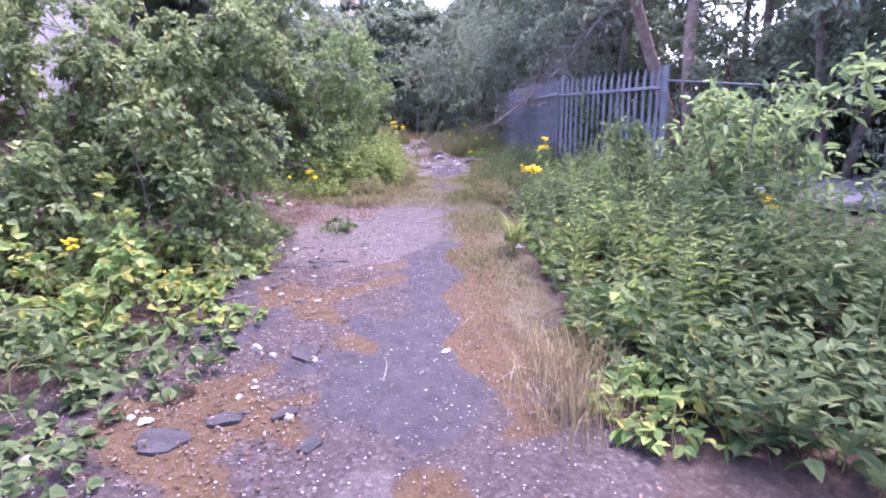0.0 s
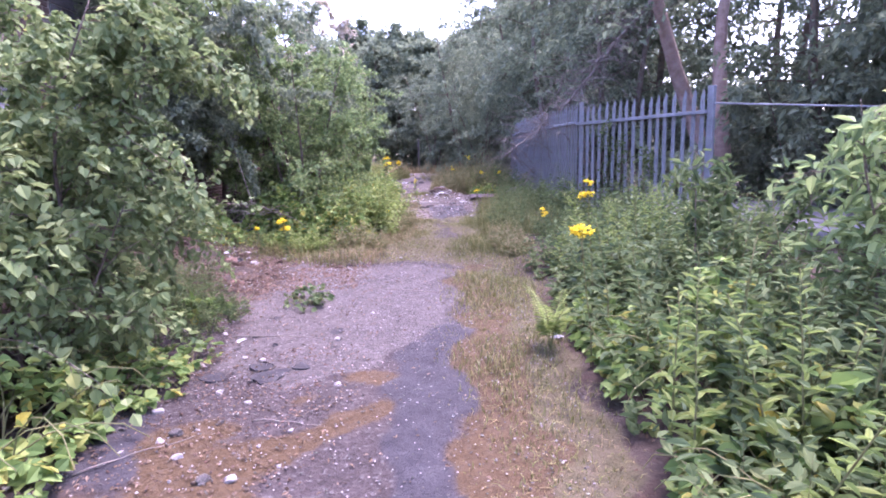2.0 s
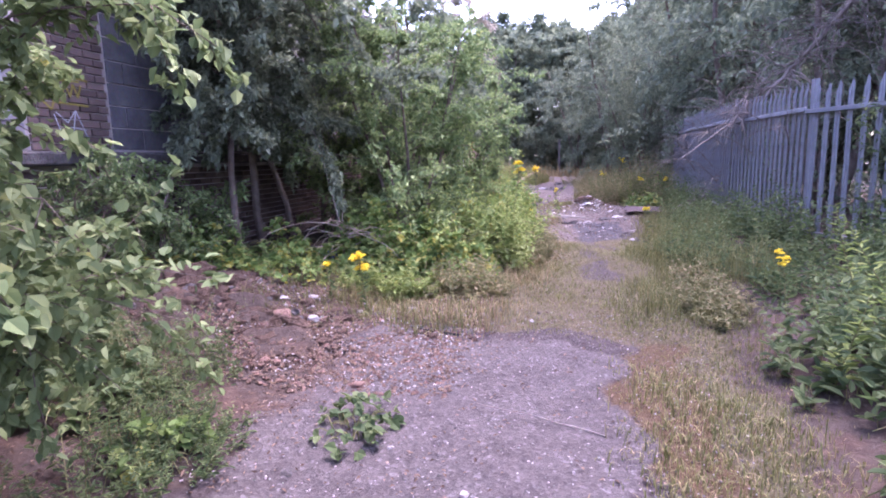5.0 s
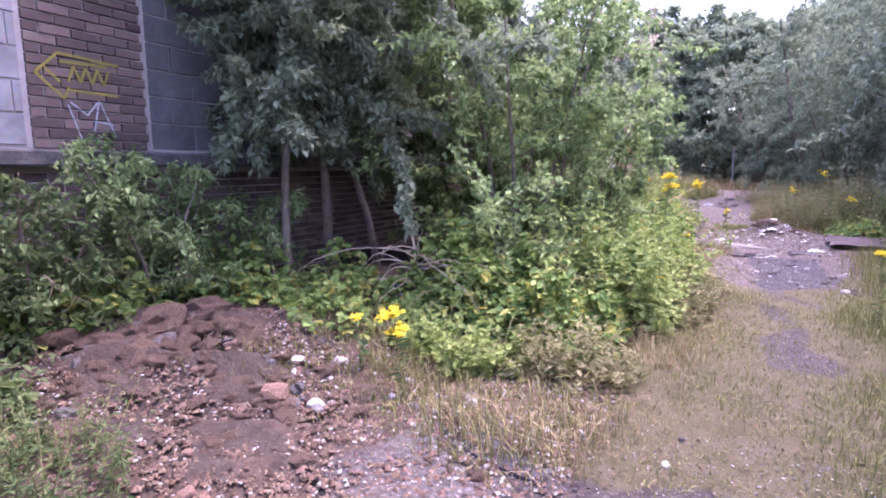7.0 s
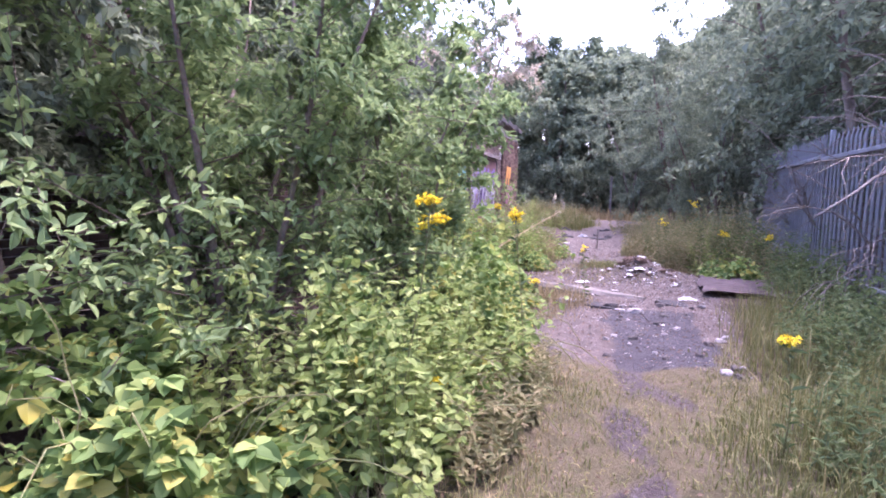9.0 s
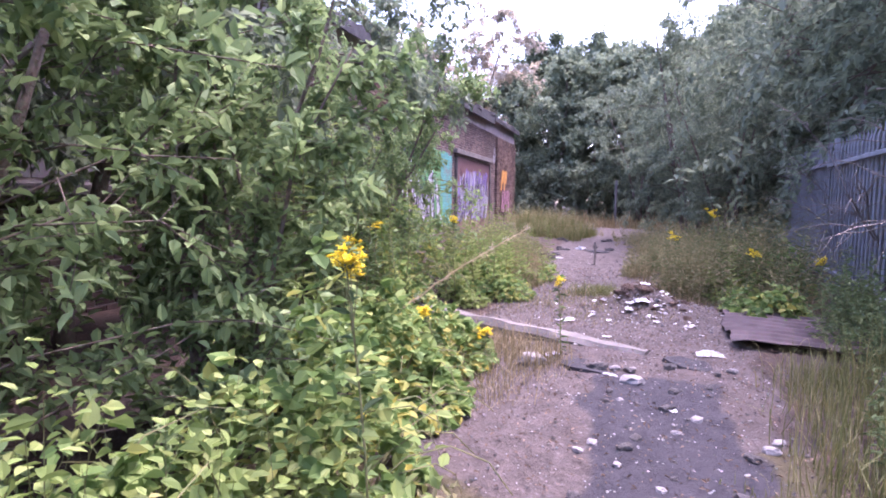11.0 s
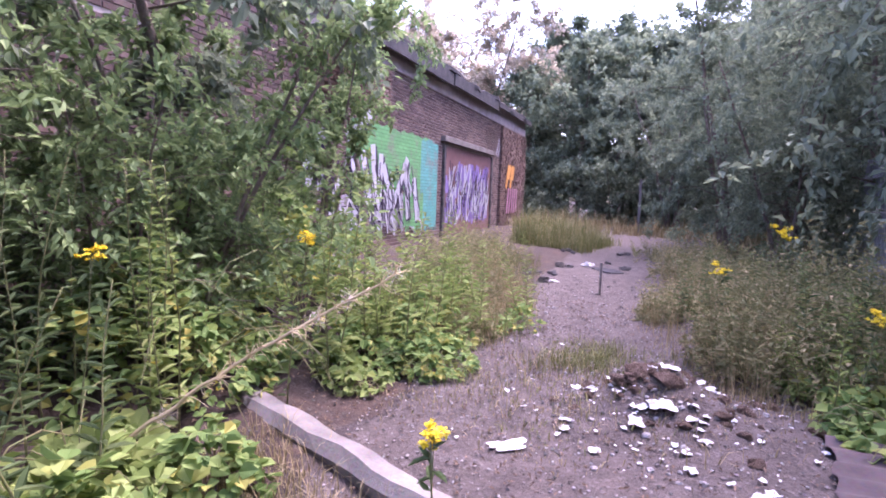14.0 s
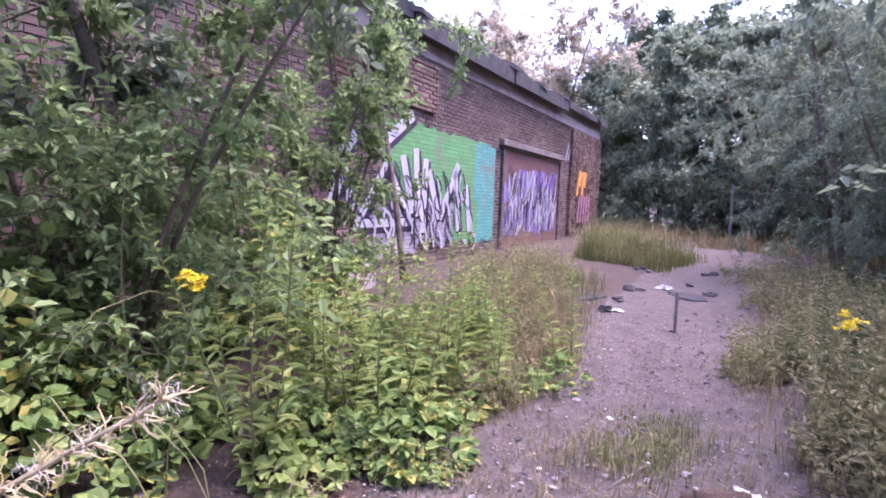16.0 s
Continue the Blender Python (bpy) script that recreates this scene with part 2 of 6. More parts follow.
def leaves(pos, way, size, wide=0.55, up=None, fold=0.12, jitter=0.35, simple=False):
    """Pointed oval leaves, two quads each, folded on the midrib."""
    pos, n = np.asarray(pos, float), len(pos)
    size = np.broadcast_to(np.asarray(size, float), (n,))[:, None]
    d = unit(np.asarray(way, float) + rng.normal(0, jitter, (n, 3)))
    u = np.tile([0, 0, 1.0], (n, 1)) if up is None else np.asarray(up, float)
    u = u + rng.normal(0, jitter, (n, 3))
    s = unit(np.cross(d, u))
    u = unit(np.cross(s, d))
    w = size * wide * 0.5
    b, t = pos, pos + d * size - u * size * 0.12
    if simple:
        m = pos + d * size * 0.45
        v = np.stack([b, m + s * w + u * size * fold, t, m - s * w + u * size * fold], 1).reshape(-1, 3)
        return v, (np.arange(n) * 4)[:, None] + [0, 1, 2, 3]
    r1, r2 = pos + d * size * 0.32 + s * w + u * size * fold, pos + d * size * 0.7 + s * w * 0.72 + u * size * fold * 0.5
    l1, l2 = pos + d * size * 0.32 - s * w + u * size * fold, pos + d * size * 0.7 - s * w * 0.72 + u * size * fold * 0.5
    v = np.stack([b, r1, r2, t, l2, l1], 1).reshape(-1, 3)
    k = (np.arange(n) * 6)[:, None]
    f = np.concatenate([k + [0, 1, 2, 3], k + [0, 3, 4, 5]], 0)
    return v, f


def blades(pos, height, lean=0.35, wide=0.006):
    """Grass blades: a bent strip narrowing to a point."""
    pos, n = np.asarray(pos, float), len(pos)
    h = np.broadcast_to(np.asarray(height, float), (n,))[:, None]
    a = rng.uniform(0, 2 * np.pi, n)
    o = np.stack([np.cos(a), np.sin(a), 0 * a], 1)
    s = np.stack([-np.sin(a), np.cos(a), 0 * a], 1) * wide * rng.uniform(0.6, 1.4, (n, 1))
    le = np.abs(rng.normal(0, lean, (n, 1))) + 0.08
    z = np.array([[0, 0, 1.0]])
    p1 = pos + z * h * 0.55 + o * h * le * 0.3
    p2 = pos + z * h * (1 - 0.3 * le) + o * h * le
    v = np.stack([pos - s, pos + s, p1 + s * 0.8, p1 - s * 0.8, p2], 1).reshape(-1, 3)
    k = np.arange(n) * 5
    f = [(i, i + 1, i + 2, i + 3) for i in k] + [(i + 3, i + 2, i + 4) for i in k]
    return v, f


def tube(points, radii, sides=6):
    p = np.asarray(points, float)
    r = np.broadcast_to(np.asarray(radii, float), (len(p),))
    d = unit(np.gradient(p, axis=0))
    ref = np.array([0, 0, 1.0]) if abs(d[0][2]) < 0.9 else np.array([1.0, 0, 0])
    s = unit(np.cross(d, ref))
    u = np.cross(s, d)
    a = np.linspace(0, 2 * np.pi, sides, endpoint=False)
    v = p[:, None] + r[:, None, None] * (np.cos(a)[None, :, None] * s[:, None] + np.sin(a)[None, :, None] * u[:, None])
    f = []
    for i in range(len(p) - 1):
        for j in range(sides):
            k = (j + 1) % sides
            f.append((i * sides + j, i * sides + k, (i + 1) * sides + k, (i + 1) * sides + j))
    f.append(tuple(range(sides - 1, -1, -1)))
    f.append(tuple(range((len(p) - 1) * sides, len(p) * sides)))
    return v.reshape(-1, 3), f


def joined(chunks):
    vs, fs, k = [], [], 0
    for v, f in chunks:
        vs.append(np.asarray(v))
        fs += [tuple(int(i) + k for i in q) for q in f]
        k += len(v)
    return np.concatenate(vs), fs


def bent(start, way, length, n=6, droop=0.15, wander=0.12):
    """A crooked line that starts one way and bends under its weight."""
    p, d = [np.array(start, float)], unit(np.array(way, float))
    for i in range(n):
        d = unit(d + rng.normal(0, wander, 3) + np.array([0, 0, -droop * i / n]))
        p.append(p[-1] + d * length / n)
    return np.array(p)


def woody(name, at, height, spread, stems, twigs, leaf_n, leaf_size, mat, label, category, bark=BARK, rad=0.03, trunk=0.0,
          lean=(0, 0), wide=0.55, low=0.15, droop=0.25, squash=1.0, simple=False):
    """A bush or tree grown from its base: stems, limbs and twigs, leaves along the twigs. Built round its own base."""
    reseed(*at, height)
    thing = tagged(new(name), label, category)
    thing.location = (at[0], at[1], float(gz(*at)) - 0.03)
    wood_chunks, lp, lw = [], [], []
    for s in range(stems):
        a = 2 * np.pi * (s + rng.uniform(-0.3, 0.3)) / stems
        out = np.array([np.cos(a), np.sin(a) * squash, 0])
        d0 = np.array([lean[0], lean[1], 1.0]) + out * (0.45 if stems > 1 else 0.05) * spread / max(height, 0.1) * 1.3
        h = height * rng.uniform(0.75, 1.0)
        line = bent((out * 0.12 * (stems > 1)), d0, h, 9, 0.05, 0.07)
        v, f = tube(line, np.linspace(rad, rad * 0.2, len(line)), 7)
        child("trunk" if trunk else "stem", mesh_of("trunk" if trunk else "stem", v, f, bark, True), thing)
        for t in range(twigs):
            q = low + (1 - low) * (t + rng.uniform(0, 1)) / twigs
            if q < trunk:
                continue
            i = min(int(q * 9), 8)
            p = line[i] + (line[i + 1] - line[i]) * (q * 9 - i)
            b = rng.uniform(0, 2 * np.pi)
            reach = spread * (0.35 + 0.75 * rng.random()) * (1.05 - 0.62 * q if trunk == 0 else 0.5 + 0.9 * np.sin(np.pi * min(1, (q - trunk) / (1.02 - trunk))) * 0.9)
            w = np.array([np.cos(b), np.sin(b) * squash, rng.uniform(0.0, 0.7)])
            tw = bent(p, w, reach, 6, droop * 1.6, 0.16)
            wood_chunks.append(tube(tw[::2], np.linspace(max(rad * 0.28 * (1 - 0.6 * q), 0.004), 0.002, 4), 3))
            sub = [tw]
            for _ in range(3):
                j = rng.integers(1, 6)
                sw = bent(tw[j], unit(tw[j] - tw[j - 1]) + rng.normal(0, 0.7, 3), reach * 0.45, 4, droop, 0.2)
                sub.append(sw)
                if not simple:
                    wood_chunks.append(tube(sw[::2], np.linspace(max(rad * 0.12, 0.003), 0.0015, 3), 3))
            per = max(2, int(leaf_n / (stems * twigs * 4)))
            for line2 in sub:
                k = rng.uniform(0.15, 1, per) * (len(line2) - 1)
                i0 = np.minimum(k.astype(int), len(line2) - 2)
                pp = line2[i0] + (line2[i0 + 1] - line2[i0]) * (k - i0)[:, None]
                dd = unit(line2[i0 + 1] - line2[i0]) * 0.6 + rng.normal(0, 0.75, (per, 3)) + np.array([0, 0, -droop])
                lp.append(pp + rng.normal(0, leaf_size * 0.4, (per, 3)))
                lw.append(dd)
    v, f = joined(wood_chunks)
    tagged(child("twig_mass", mesh_of("twig_mass", v, f, bark, True), thing), kind="stuff")
    lp, lw = np.concatenate(lp), np.concatenate(lw)
    v, f = leaves(lp, lw, leaf_size * rng.uniform(0.6, 1.25, len(lp)), wide, simple=simple)
    tagged(child("crown" if trunk else "foliage", mesh_of("foliage", v, f, mat), thing), kind="stuff")
    return thing


def bramble(name, at, rx, ry, h, n, size, mat, label, category, turn=0.0, stem_n=26, wide=0.8):
    """A low sprawling mound of arching stems with leaflets in threes."""
    reseed(*at, h)
    thing = tagged(new(name), label, category)
    zc = float(gz(*at))
    thing.location = (at[0], at[1], zc)
    c, s = math.cos(radians(turn)), math.sin(radians(turn))
    size, n = size * 1.22, int(n * 0.76)
    m = n // 3
    r, a = np.sqrt(rng.random(m)), rng.uniform(0, 2 * np.pi, m)
    lx, ly = r * np.cos(a), r * np.sin(a)
    x, y = lx * rx * c - ly * ry * s, lx * rx * s + ly * ry * c
    lump = 0.58 + 0.32 * np.sin(3.3 * x + at[0] * 5 + 1) * np.cos(2.9 * y + at[1] * 3) + 0.42 * np.sin(7.1 * x + 2 + at[0]) * np.sin(6.3 * y + at[1]) + 0.2 * np.sin(15 * x + at[1]) * np.sin(13 * y)
    lump = np.maximum(lump, 0.12)
    top = h * lump * (1 - r ** 2.6) + 0.05
    q = 1.12 - np.abs(rng.normal(0, 0.42, m))
    z = top * np.clip(q, 0.05, 1.15) + gz(at[0] + x, at[1] + y) - zc
    pos = np.stack([x, y, z], 1)
    out = unit(np.stack([np.cos(a) * c - np.sin(a) * s, np.cos(a) * s + np.sin(a) * c, 0 * a], 1) * r[:, None] + rng.normal(0, 0.5, (m, 3)) * [1, 1, 0.3])
    lp, lw = [], []
    side = np.cross(out, [0, 0, 1.0])
    for k in (-1, 0, 1):
        lp.append(pos + out * size * 0.15 * (1 if k == 0 else 0))
        lw.append(out + side * k * 1.1 + np.array([0, 0, -0.12]))
    lp, lw = np.concatenate(lp), np.concatenate(lw)
    sz = size * np.tile(rng.uniform(0.45, 1.3, m), 3)
    up = np.concatenate([unit(out * 0.45 + [0, 0, 1.0])] * 3)
    v, f = leaves(lp, lw, sz, wide, up, 0.1, 0.5)
    tagged(child("foliage", mesh_of("foliage", v, f, mat), thing), kind="stuff")
    chunks = []
    for _ in range(stem_n):
        b = rng.uniform(0, 2 * np.pi)
        rr = rng.uniform(0, 0.6)
        x0, y0 = rr * rx * math.cos(b), rr * ry * math.sin(b)
        p0 = (x0 * c - y0 * s, x0 * s + y0 * c, float(gz(at[0] + x0 * c - y0 * s, at[1] + x0 * s + y0 * c)) - zc - 0.02)
        chunks.append(tube(bent(p0, (math.cos(b) * 0.6, math.sin(b) * 0.6, 1), h * 1.2, 6, 0.9, 0.15), np.linspace(0.005, 0.002, 7), 4))
    v, f = joined(chunks)
    tagged(child("stem_tangle", mesh_of("stem_tangle", v, f, STEM), thing), kind="stuff")
    return thing


def weeds(name, at, rx, ry, h, stems, mat, label, leaf=0.055, wide=0.36, per=16, lean=0.22, turn=0.0, category="weeds"):
    """A ragged stand of upright weed stems, leafy all the way up."""
    reseed(*at, h, 3)
    thing = tagged(new(name), label, category)
    zc = float(gz(*at))
    thing.location = (at[0], at[1], zc)
    c, s = math.cos(radians(turn)), math.sin(radians(turn))
    r, a = np.sqrt(rng.random(stems)) * rng.uniform(0.8, 1.12, stems), rng.uniform(0, 2 * np.pi, stems)
    lx, ly = r * np.cos(a) * rx, r * np.sin(a) * ry
    x, y = lx * c - ly * s, lx * s + ly * c
    hh = h * rng.uniform(0.45, 1.15, stems) * np.clip(1.15 - 0.6 * r ** 3, 0.3, 1.2) * (0.85 + 0.25 * np.sin(4 * x + at[0]) * np.cos(3.6 * y + at[1]))
    p0 = np.stack([x, y, gz(at[0] + x, at[1] + y) - zc - 0.01], 1)
    d = np.stack([rng.normal(0, lean, stems) + 0.25 * r * np.cos(a + radians(turn)), rng.normal(0, lean, stems) + 0.25 * r * np.sin(a + radians(turn)), np.ones(stems)], 1) * hh[:, None]
    v, f = [], []
    q = np.linspace(0.12, 1.0, per)
    pos = (p0[:, None] + d[:, None] * q[None, :, None]).reshape(-1, 3) + rng.normal(0, 0.012, (stems * per, 3))
    an = (np.arange(per) * 2.4)[None] + rng.uniform(0, 6.3, stems)[:, None]
    way = np.stack([np.cos(an), np.sin(an), 0.25 + 0 * an], -1).reshape(-1, 3)
    sz = (leaf * (1.2 - 0.65 * q)[None] * rng.uniform(0.7, 1.35, (stems, per))).reshape(-1)
    v, f = leaves(pos, way, sz * 1.25, wide, None, 0.08, 0.4)
    tagged(child("foliage", mesh_of("foliage", v, f, mat), thing), kind="stuff")
    s2 = np.stack([-d[:, 1], d[:, 0], 0 * hh], 1)
    s2 = unit(s2 + 1e-6) * 0.0028
    tip = p0 + d
    sv = np.stack([p0 - s2, p0 + s2, tip + s2 * 0.4, p0 + np.array([0.002, 0.003, 0]), tip], 1).reshape(-1, 3)
    k = np.arange(stems) * 5
    sf = [t for i in k for t in ((i, i + 1, i + 2), (i + 1, i + 3, i + 4), (i + 3, i, i + 4))]
    tagged(child("stem_stand", mesh_of("stem_stand", sv, sf, STEM), thing), kind="stuff")
    return thing


def herbs(name, spots, heights, mat, label, category, leaf=0.08, wide=0.24, pairs=22, lean=0.12, stemmat=STEM, group=""):
    """Upright stems with narrow leaves all the way up; one plant for each spot."""
    made = []
    for (x, y), h in zip(spots, heights):
        thing = tagged(new(name), label, category, group)
        thing.location = (x, y, float(gz(x, y)) - 0.01)
        line = bent((0, 0, 0), (rng.normal(0, lean), rng.normal(0, lean), 1), h, 7, 0.05, 0.05)
        v, f = tube(line, np.linspace(0.006, 0.002, 8), 5)
        child("stem", mesh_of("stem", v, f, stemmat, True), thing)
        k = np.linspace(0.12, 0.99, pairs * 2) * 7
        i0 = np.minimum(k.astype(int), 6)
        pp = line[i0] + (line[i0 + 1] - line[i0]) * (k - i0)[:, None]
        a = np.arange(len(k)) * 2.4 + rng.uniform(0, 6)
        ww = np.stack([np.cos(a), np.sin(a), 0.35 + 0 * a], 1)
        sz = leaf * (1.15 - 0.75 * (k / 7)) * rng.uniform(0.8, 1.2, len(k))
        v, f = leaves(pp, ww, sz * 1.6, wide, None, 0.06, 0.18)
        child("foliage", mesh_of("foliage", v, f, mat), thing)
        made.append(thing)
    return made


def ragwort(x, y, h, heads=16, spread=0.1, lean=(0, 0)):
    reseed(x, y, h, 5)
    thing = tagged(new("ragwort"), "yellow flowering ragwort with ragged green leaves in rough grass", "wildflower", "ragworts")
    thing.location = (x, y, float(gz(x, y)) - 0.01)
    line = bent((0, 0, 0), (lean[0], lean[1], 1), h * 0.93, 6, 0.03, 0.05)
    chunks, lp, lw, tips = [tube(line, np.linspace(0.005, 0.003, 7), 5)], [], [], []
    sprays = max(2, heads // 4)
    for i in range(sprays):
        a, r = i * 2.4 + rng.uniform(-0.5, 0.5), spread * 0.62 * math.sqrt((i + 0.3) / sprays)
        crown = line[-1] + np.array([r * math.cos(a), r * math.sin(a), spread * rng.uniform(-0.9, 0.5)])
        s0 = line[-2] + (line[-1] - line[-2]) * rng.uniform(-0.4, 0.7)
        chunks.append(tube(np.array([s0, (s0 + crown) / 2 + [0, 0, -0.012], crown]), [0.003, 0.002, 0.0015], 4))
        for _ in range(int(rng.integers(6, 11))):
            tip = crown + rng.normal(0, 1, 3) * [0.02, 0.02, 0.009] + [0, 0, 0.015]
            chunks.append(tube(np.array([crown - [0, 0, 0.012], tip]), [0.0014, 0.001], 3))
            tips.append(tip)
    v, f = joined(chunks)
    tagged(child("stalk", mesh_of("stalk", v, f, STEM, True), thing), kind="stuff")
    for k in np.linspace(0.1, 0.95, 26) * 6:
        i0 = min(int(k), 5)
        a = rng.uniform(0, 6.3)
        lp.append(line[i0] + (line[i0 + 1] - line[i0]) * (k - i0))
        lw.append((math.cos(a), math.sin(a), 0.3))
    v, f = leaves(lp, lw, rng.uniform(0.04, 0.09, len(lp)), 0.28)
    child("foliage", mesh_of("foliage", v, f, HERB_OR_SHADE), thing)
    fp, fw = [], []
    for t in tips:
        for j in range(13):
            a = j * 2 * np.pi / 13
            fp.append(t + rng.normal(0, 0.002, 3))
            fw.append((math.cos(a), math.sin(a), 0.25))
        for j in range(5):
            fp.append(t + rng.normal(0, 0.006, 3))
            fw.append(rng.normal(0, 1, 3) + [0, 0, 0.6])
    v, f = leaves(fp, fw, rng.uniform(0.013, 0.02, len(fp)), 0.6, None, 0.05, 0.15)
    tagged(child("flower_head", mesh_of("flower_head", v, f, YELLOW), thing, "cluster of yellow daisy-like flower heads"), kind="stuff")
    return thing


def stone_mesh(name, size, mat, seed, flat=0.6, lumps=0.25):
    bm = bmesh.new()
    bmesh.ops.create_icosphere(bm, subdivisions=2 if size >= 1 else 1, radius=1)
    r = random.Random(seed)
    off = Vector((r.uniform(0, 50), r.uniform(0, 50), 0))
    sc = Vector((size * r.uniform(0.8, 1.2), size * r.uniform(0.6, 1.0), size * flat))
    for v in bm.verts:
        k = 1 + lumps * noise.noise(v.co * 1.3 + off) * 2.6 + 0.22 * noise.noise(v.co * 3.5 + off)
        c = v.co * k
        for ax in range(3):
            c[ax] = max(-0.8, min(0.86, c[ax])) if lumps < 0.28 else c[ax] * (1 + 0.25 * noise.noise(v.co * 6 + off))
        v.co = Vector((c.x * sc.x, c.y * sc.y, c.z * sc.z))
    me = bpy.data.meshes.new(name)
    bm.to_mesh(me)
    bm.free()
    me.materials.append(mat)
    return me


def lay(name, me, x, y, label, category, group="", rz=0.0, sink=0.0, rx=0.0, ry=0.0):
    ob = tagged(new(name, me), label, category, group)
    ob.matrix_basis = pose(x, y, float(gz(x, y)) + sink, rx, ry, rz)
    return ob


def box(bm, sx, sy, sz, m, bev=0.0):
    g = bmesh.ops.create_cube(bm, size=1, matrix=m @ Matrix.Diagonal((sx, sy, sz, 1)))
    if bev:
        es = list({e for v in g["verts"] for e in v.link_edges})
        bmesh.ops.bevel(bm, geom=es, offset=bev, segments=1, affect="EDGES")


# ---- ground ----
def inside(x, y, poly):
    hit = np.zeros(x.shape, bool)
    for (x0, y0), (x1, y1) in zip(poly, poly[1:] + poly[:1]):
        cross = (y0 > y) != (y1 > y)
        hit ^= cross & (x < (x1 - x0) * (y - y0) / ((y1 - y0) or 1e-9) + x0)
    return hit


def wob(x, y, f, seed):
    return np.sin(f * x + 1.3 * seed) * np.cos(1.17 * f * y + seed) + 0.5 * np.sin(2.3 * f * x - seed) * np.sin(2.1 * f * y + 2 * seed)


def smooth_mask(m):
    m = m.astype(float)
    for _ in range(2):
        m = (m + np.roll(m, 1, 0) + np.roll(m, -1, 0) + np.roll(m, 1, 1) + np.roll(m, -1, 1)) / 5
    return m


def build_ground():
    far = [60, 110, 200, 400]
    xs = np.array([-v for v in far[::-1]] + list(np.arange(-45, -6, 3)) + list(np.arange(-6, -4.8, 0.3)) + list(np.arange(-4.8, -2.6, 0.1)) + list(np.arange(-2.6, 2.2, 0.05)) + list(np.arange(2.2, 6, 0.3)) + list(np.arange(6, 46, 3)) + far)
    ys = np.array([-v for v in far[::-1]] + list(np.arange(-45, -1, 3)) + list(np.arange(-1, 10, 0.05)) + list(np.arange(10, 24, 0.08)) + list(np.arange(24, 36, 0.4)) + list(np.arange(36, 60, 3)) + far)
    X, Y = np.meshgrid(xs, ys, indexing="ij")
    Z = gz(X, Y)
    near = (np.abs(X) < 2.6) & (Y > -1) & (Y < 24)
    crumb = np.exp(-((X + 3.2) ** 2 / 1.2 + (Y - 8.1) ** 2 / 0.5))
    Z = Z + crumb * (0.09 * wob(X, Y, 6, 2) + 0.05 * wob(X, Y, 13, 5))
    jx, jy = X + 0.09 * wob(X, Y, 5, 1) + 0.03 * wob(X, Y, 17, 3), Y + 0.12 * wob(X, Y, 4, 2) + 0.04 * wob(X, Y, 15, 5)
    pale = inside(jx, jy, [(-1.6, 5.8), (-1.85, 6.8), (-1.75, 8.3), (0.05, 8.0), (0.1, 6.1), (-0.42, 5.3), (-0.95, 4.65), (-1.5, 5.1)])
    pale |= inside(jx, jy, [(-0.42, 1.2), (-0.15, 1.2), (-0.17, 1.98), (-0.42, 1.98)])
    asph = inside(jx, jy, [(-0.63, 3.64), (-0.25, 3.7), (-0.35, 5.3), (0.05, 6.2), (0.12, 5.0), (0.03, 3.5), (0.2, 2.4), (0.1, 2.0), (-0.2, 2.25), (-0.55, 2.4), (-0.4, 3.0)])
    asph |= inside(jx, jy, [(-0.38, 14.8), (0.42, 14.95), (0.62, 13.1), (-0.2, 12.9)])
    asph |= inside(jx, jy, [(-2.05, 4.55), (-1.6, 4.55), (-1.3, 3.85), (-1.75, 3.7)])
    asph |= inside(jx, jy, [(-1.45, 3.1), (-1.1, 3.1), (-1.1, 3.6), (-1.5, 3.6)]) | inside(jx, jy, [(-0.9, 2.7), (-0.6, 2.7), (-0.55, 2.95), (-0.9, 3.0)])
    moss = ((jx > -1.6) & (jx < 0.5) & (jy < 5.2) & (wob(X, Y, 3.2, 4) + 0.5 * wob(X, Y, 9, 7) > 0.15)) | ((jx > 0.0) & (jx < 0.5) & (jy > 2.5) & (jy < 8.5) & (wob(X, Y, 3.0, 9) > -0.5))
    grass = ((jy > 8.4) & (jy < 13.0) & (np.abs(jx) < 1.2)) | ((jx > 0.35) & (jy > 3) & (jy < 14)) | ((jy > 8.6) & (jx < -1.0) & (jy < 13))
    bare = (jy > 9.6) & (jy < 13.2) & (np.abs(jx + 0.02) < 0.14 + 0.12 * wob(X, Y, 3.1, 3)) & (wob(X, Y, 2.6, 8) > -0.55)
    grass &= ~bare
    dirt = (jy > 12.9) & (np.abs(jx + 0.15 * (Y - 14) / 2) < 1.4)
    earth = ((jx < -1.75 - 0.3 * wob(X, Y, 1.5, 6)) & (jy < 13.5)) | (jx > 0.8) | (jy < 1.2) | ((jx < -1.5 - 0.06 * (Y - 14)) & (jy > 13))
    moss &= ~asph & ~pale & ~earth
    Z = Z + near * (0.012 * (asph | pale) * (0.6 + 0.4 * np.sin(9 * X) * np.sin(7 * Y)) + 0.006 * wob(X, Y, 23, 1) + 0.004 * wob(X, Y, 41, 4))
    n = len(ys)
    idx = np.arange(len(xs) * n).reshape(len(xs), n)
    f = np.stack([idx[:-1, :-1], idx[1:, :-1], idx[1:, 1:], idx[:-1, 1:]], -1).reshape(-1, 4)
    me = mesh_of("ground", np.stack([X, Y, Z], -1).reshape(-1, 3), f, GROUND, True)
    for key, mask in (("pale", pale), ("asphalt", asph), ("moss", moss), ("grass", grass), ("dirt", dirt), ("earth", earth)):
        at = me.attributes.new(key, "FLOAT", "POINT")
        at.data.foreach_set("value", (smooth_mask(mask) if key != "x" else mask).reshape(-1).astype(np.float32))
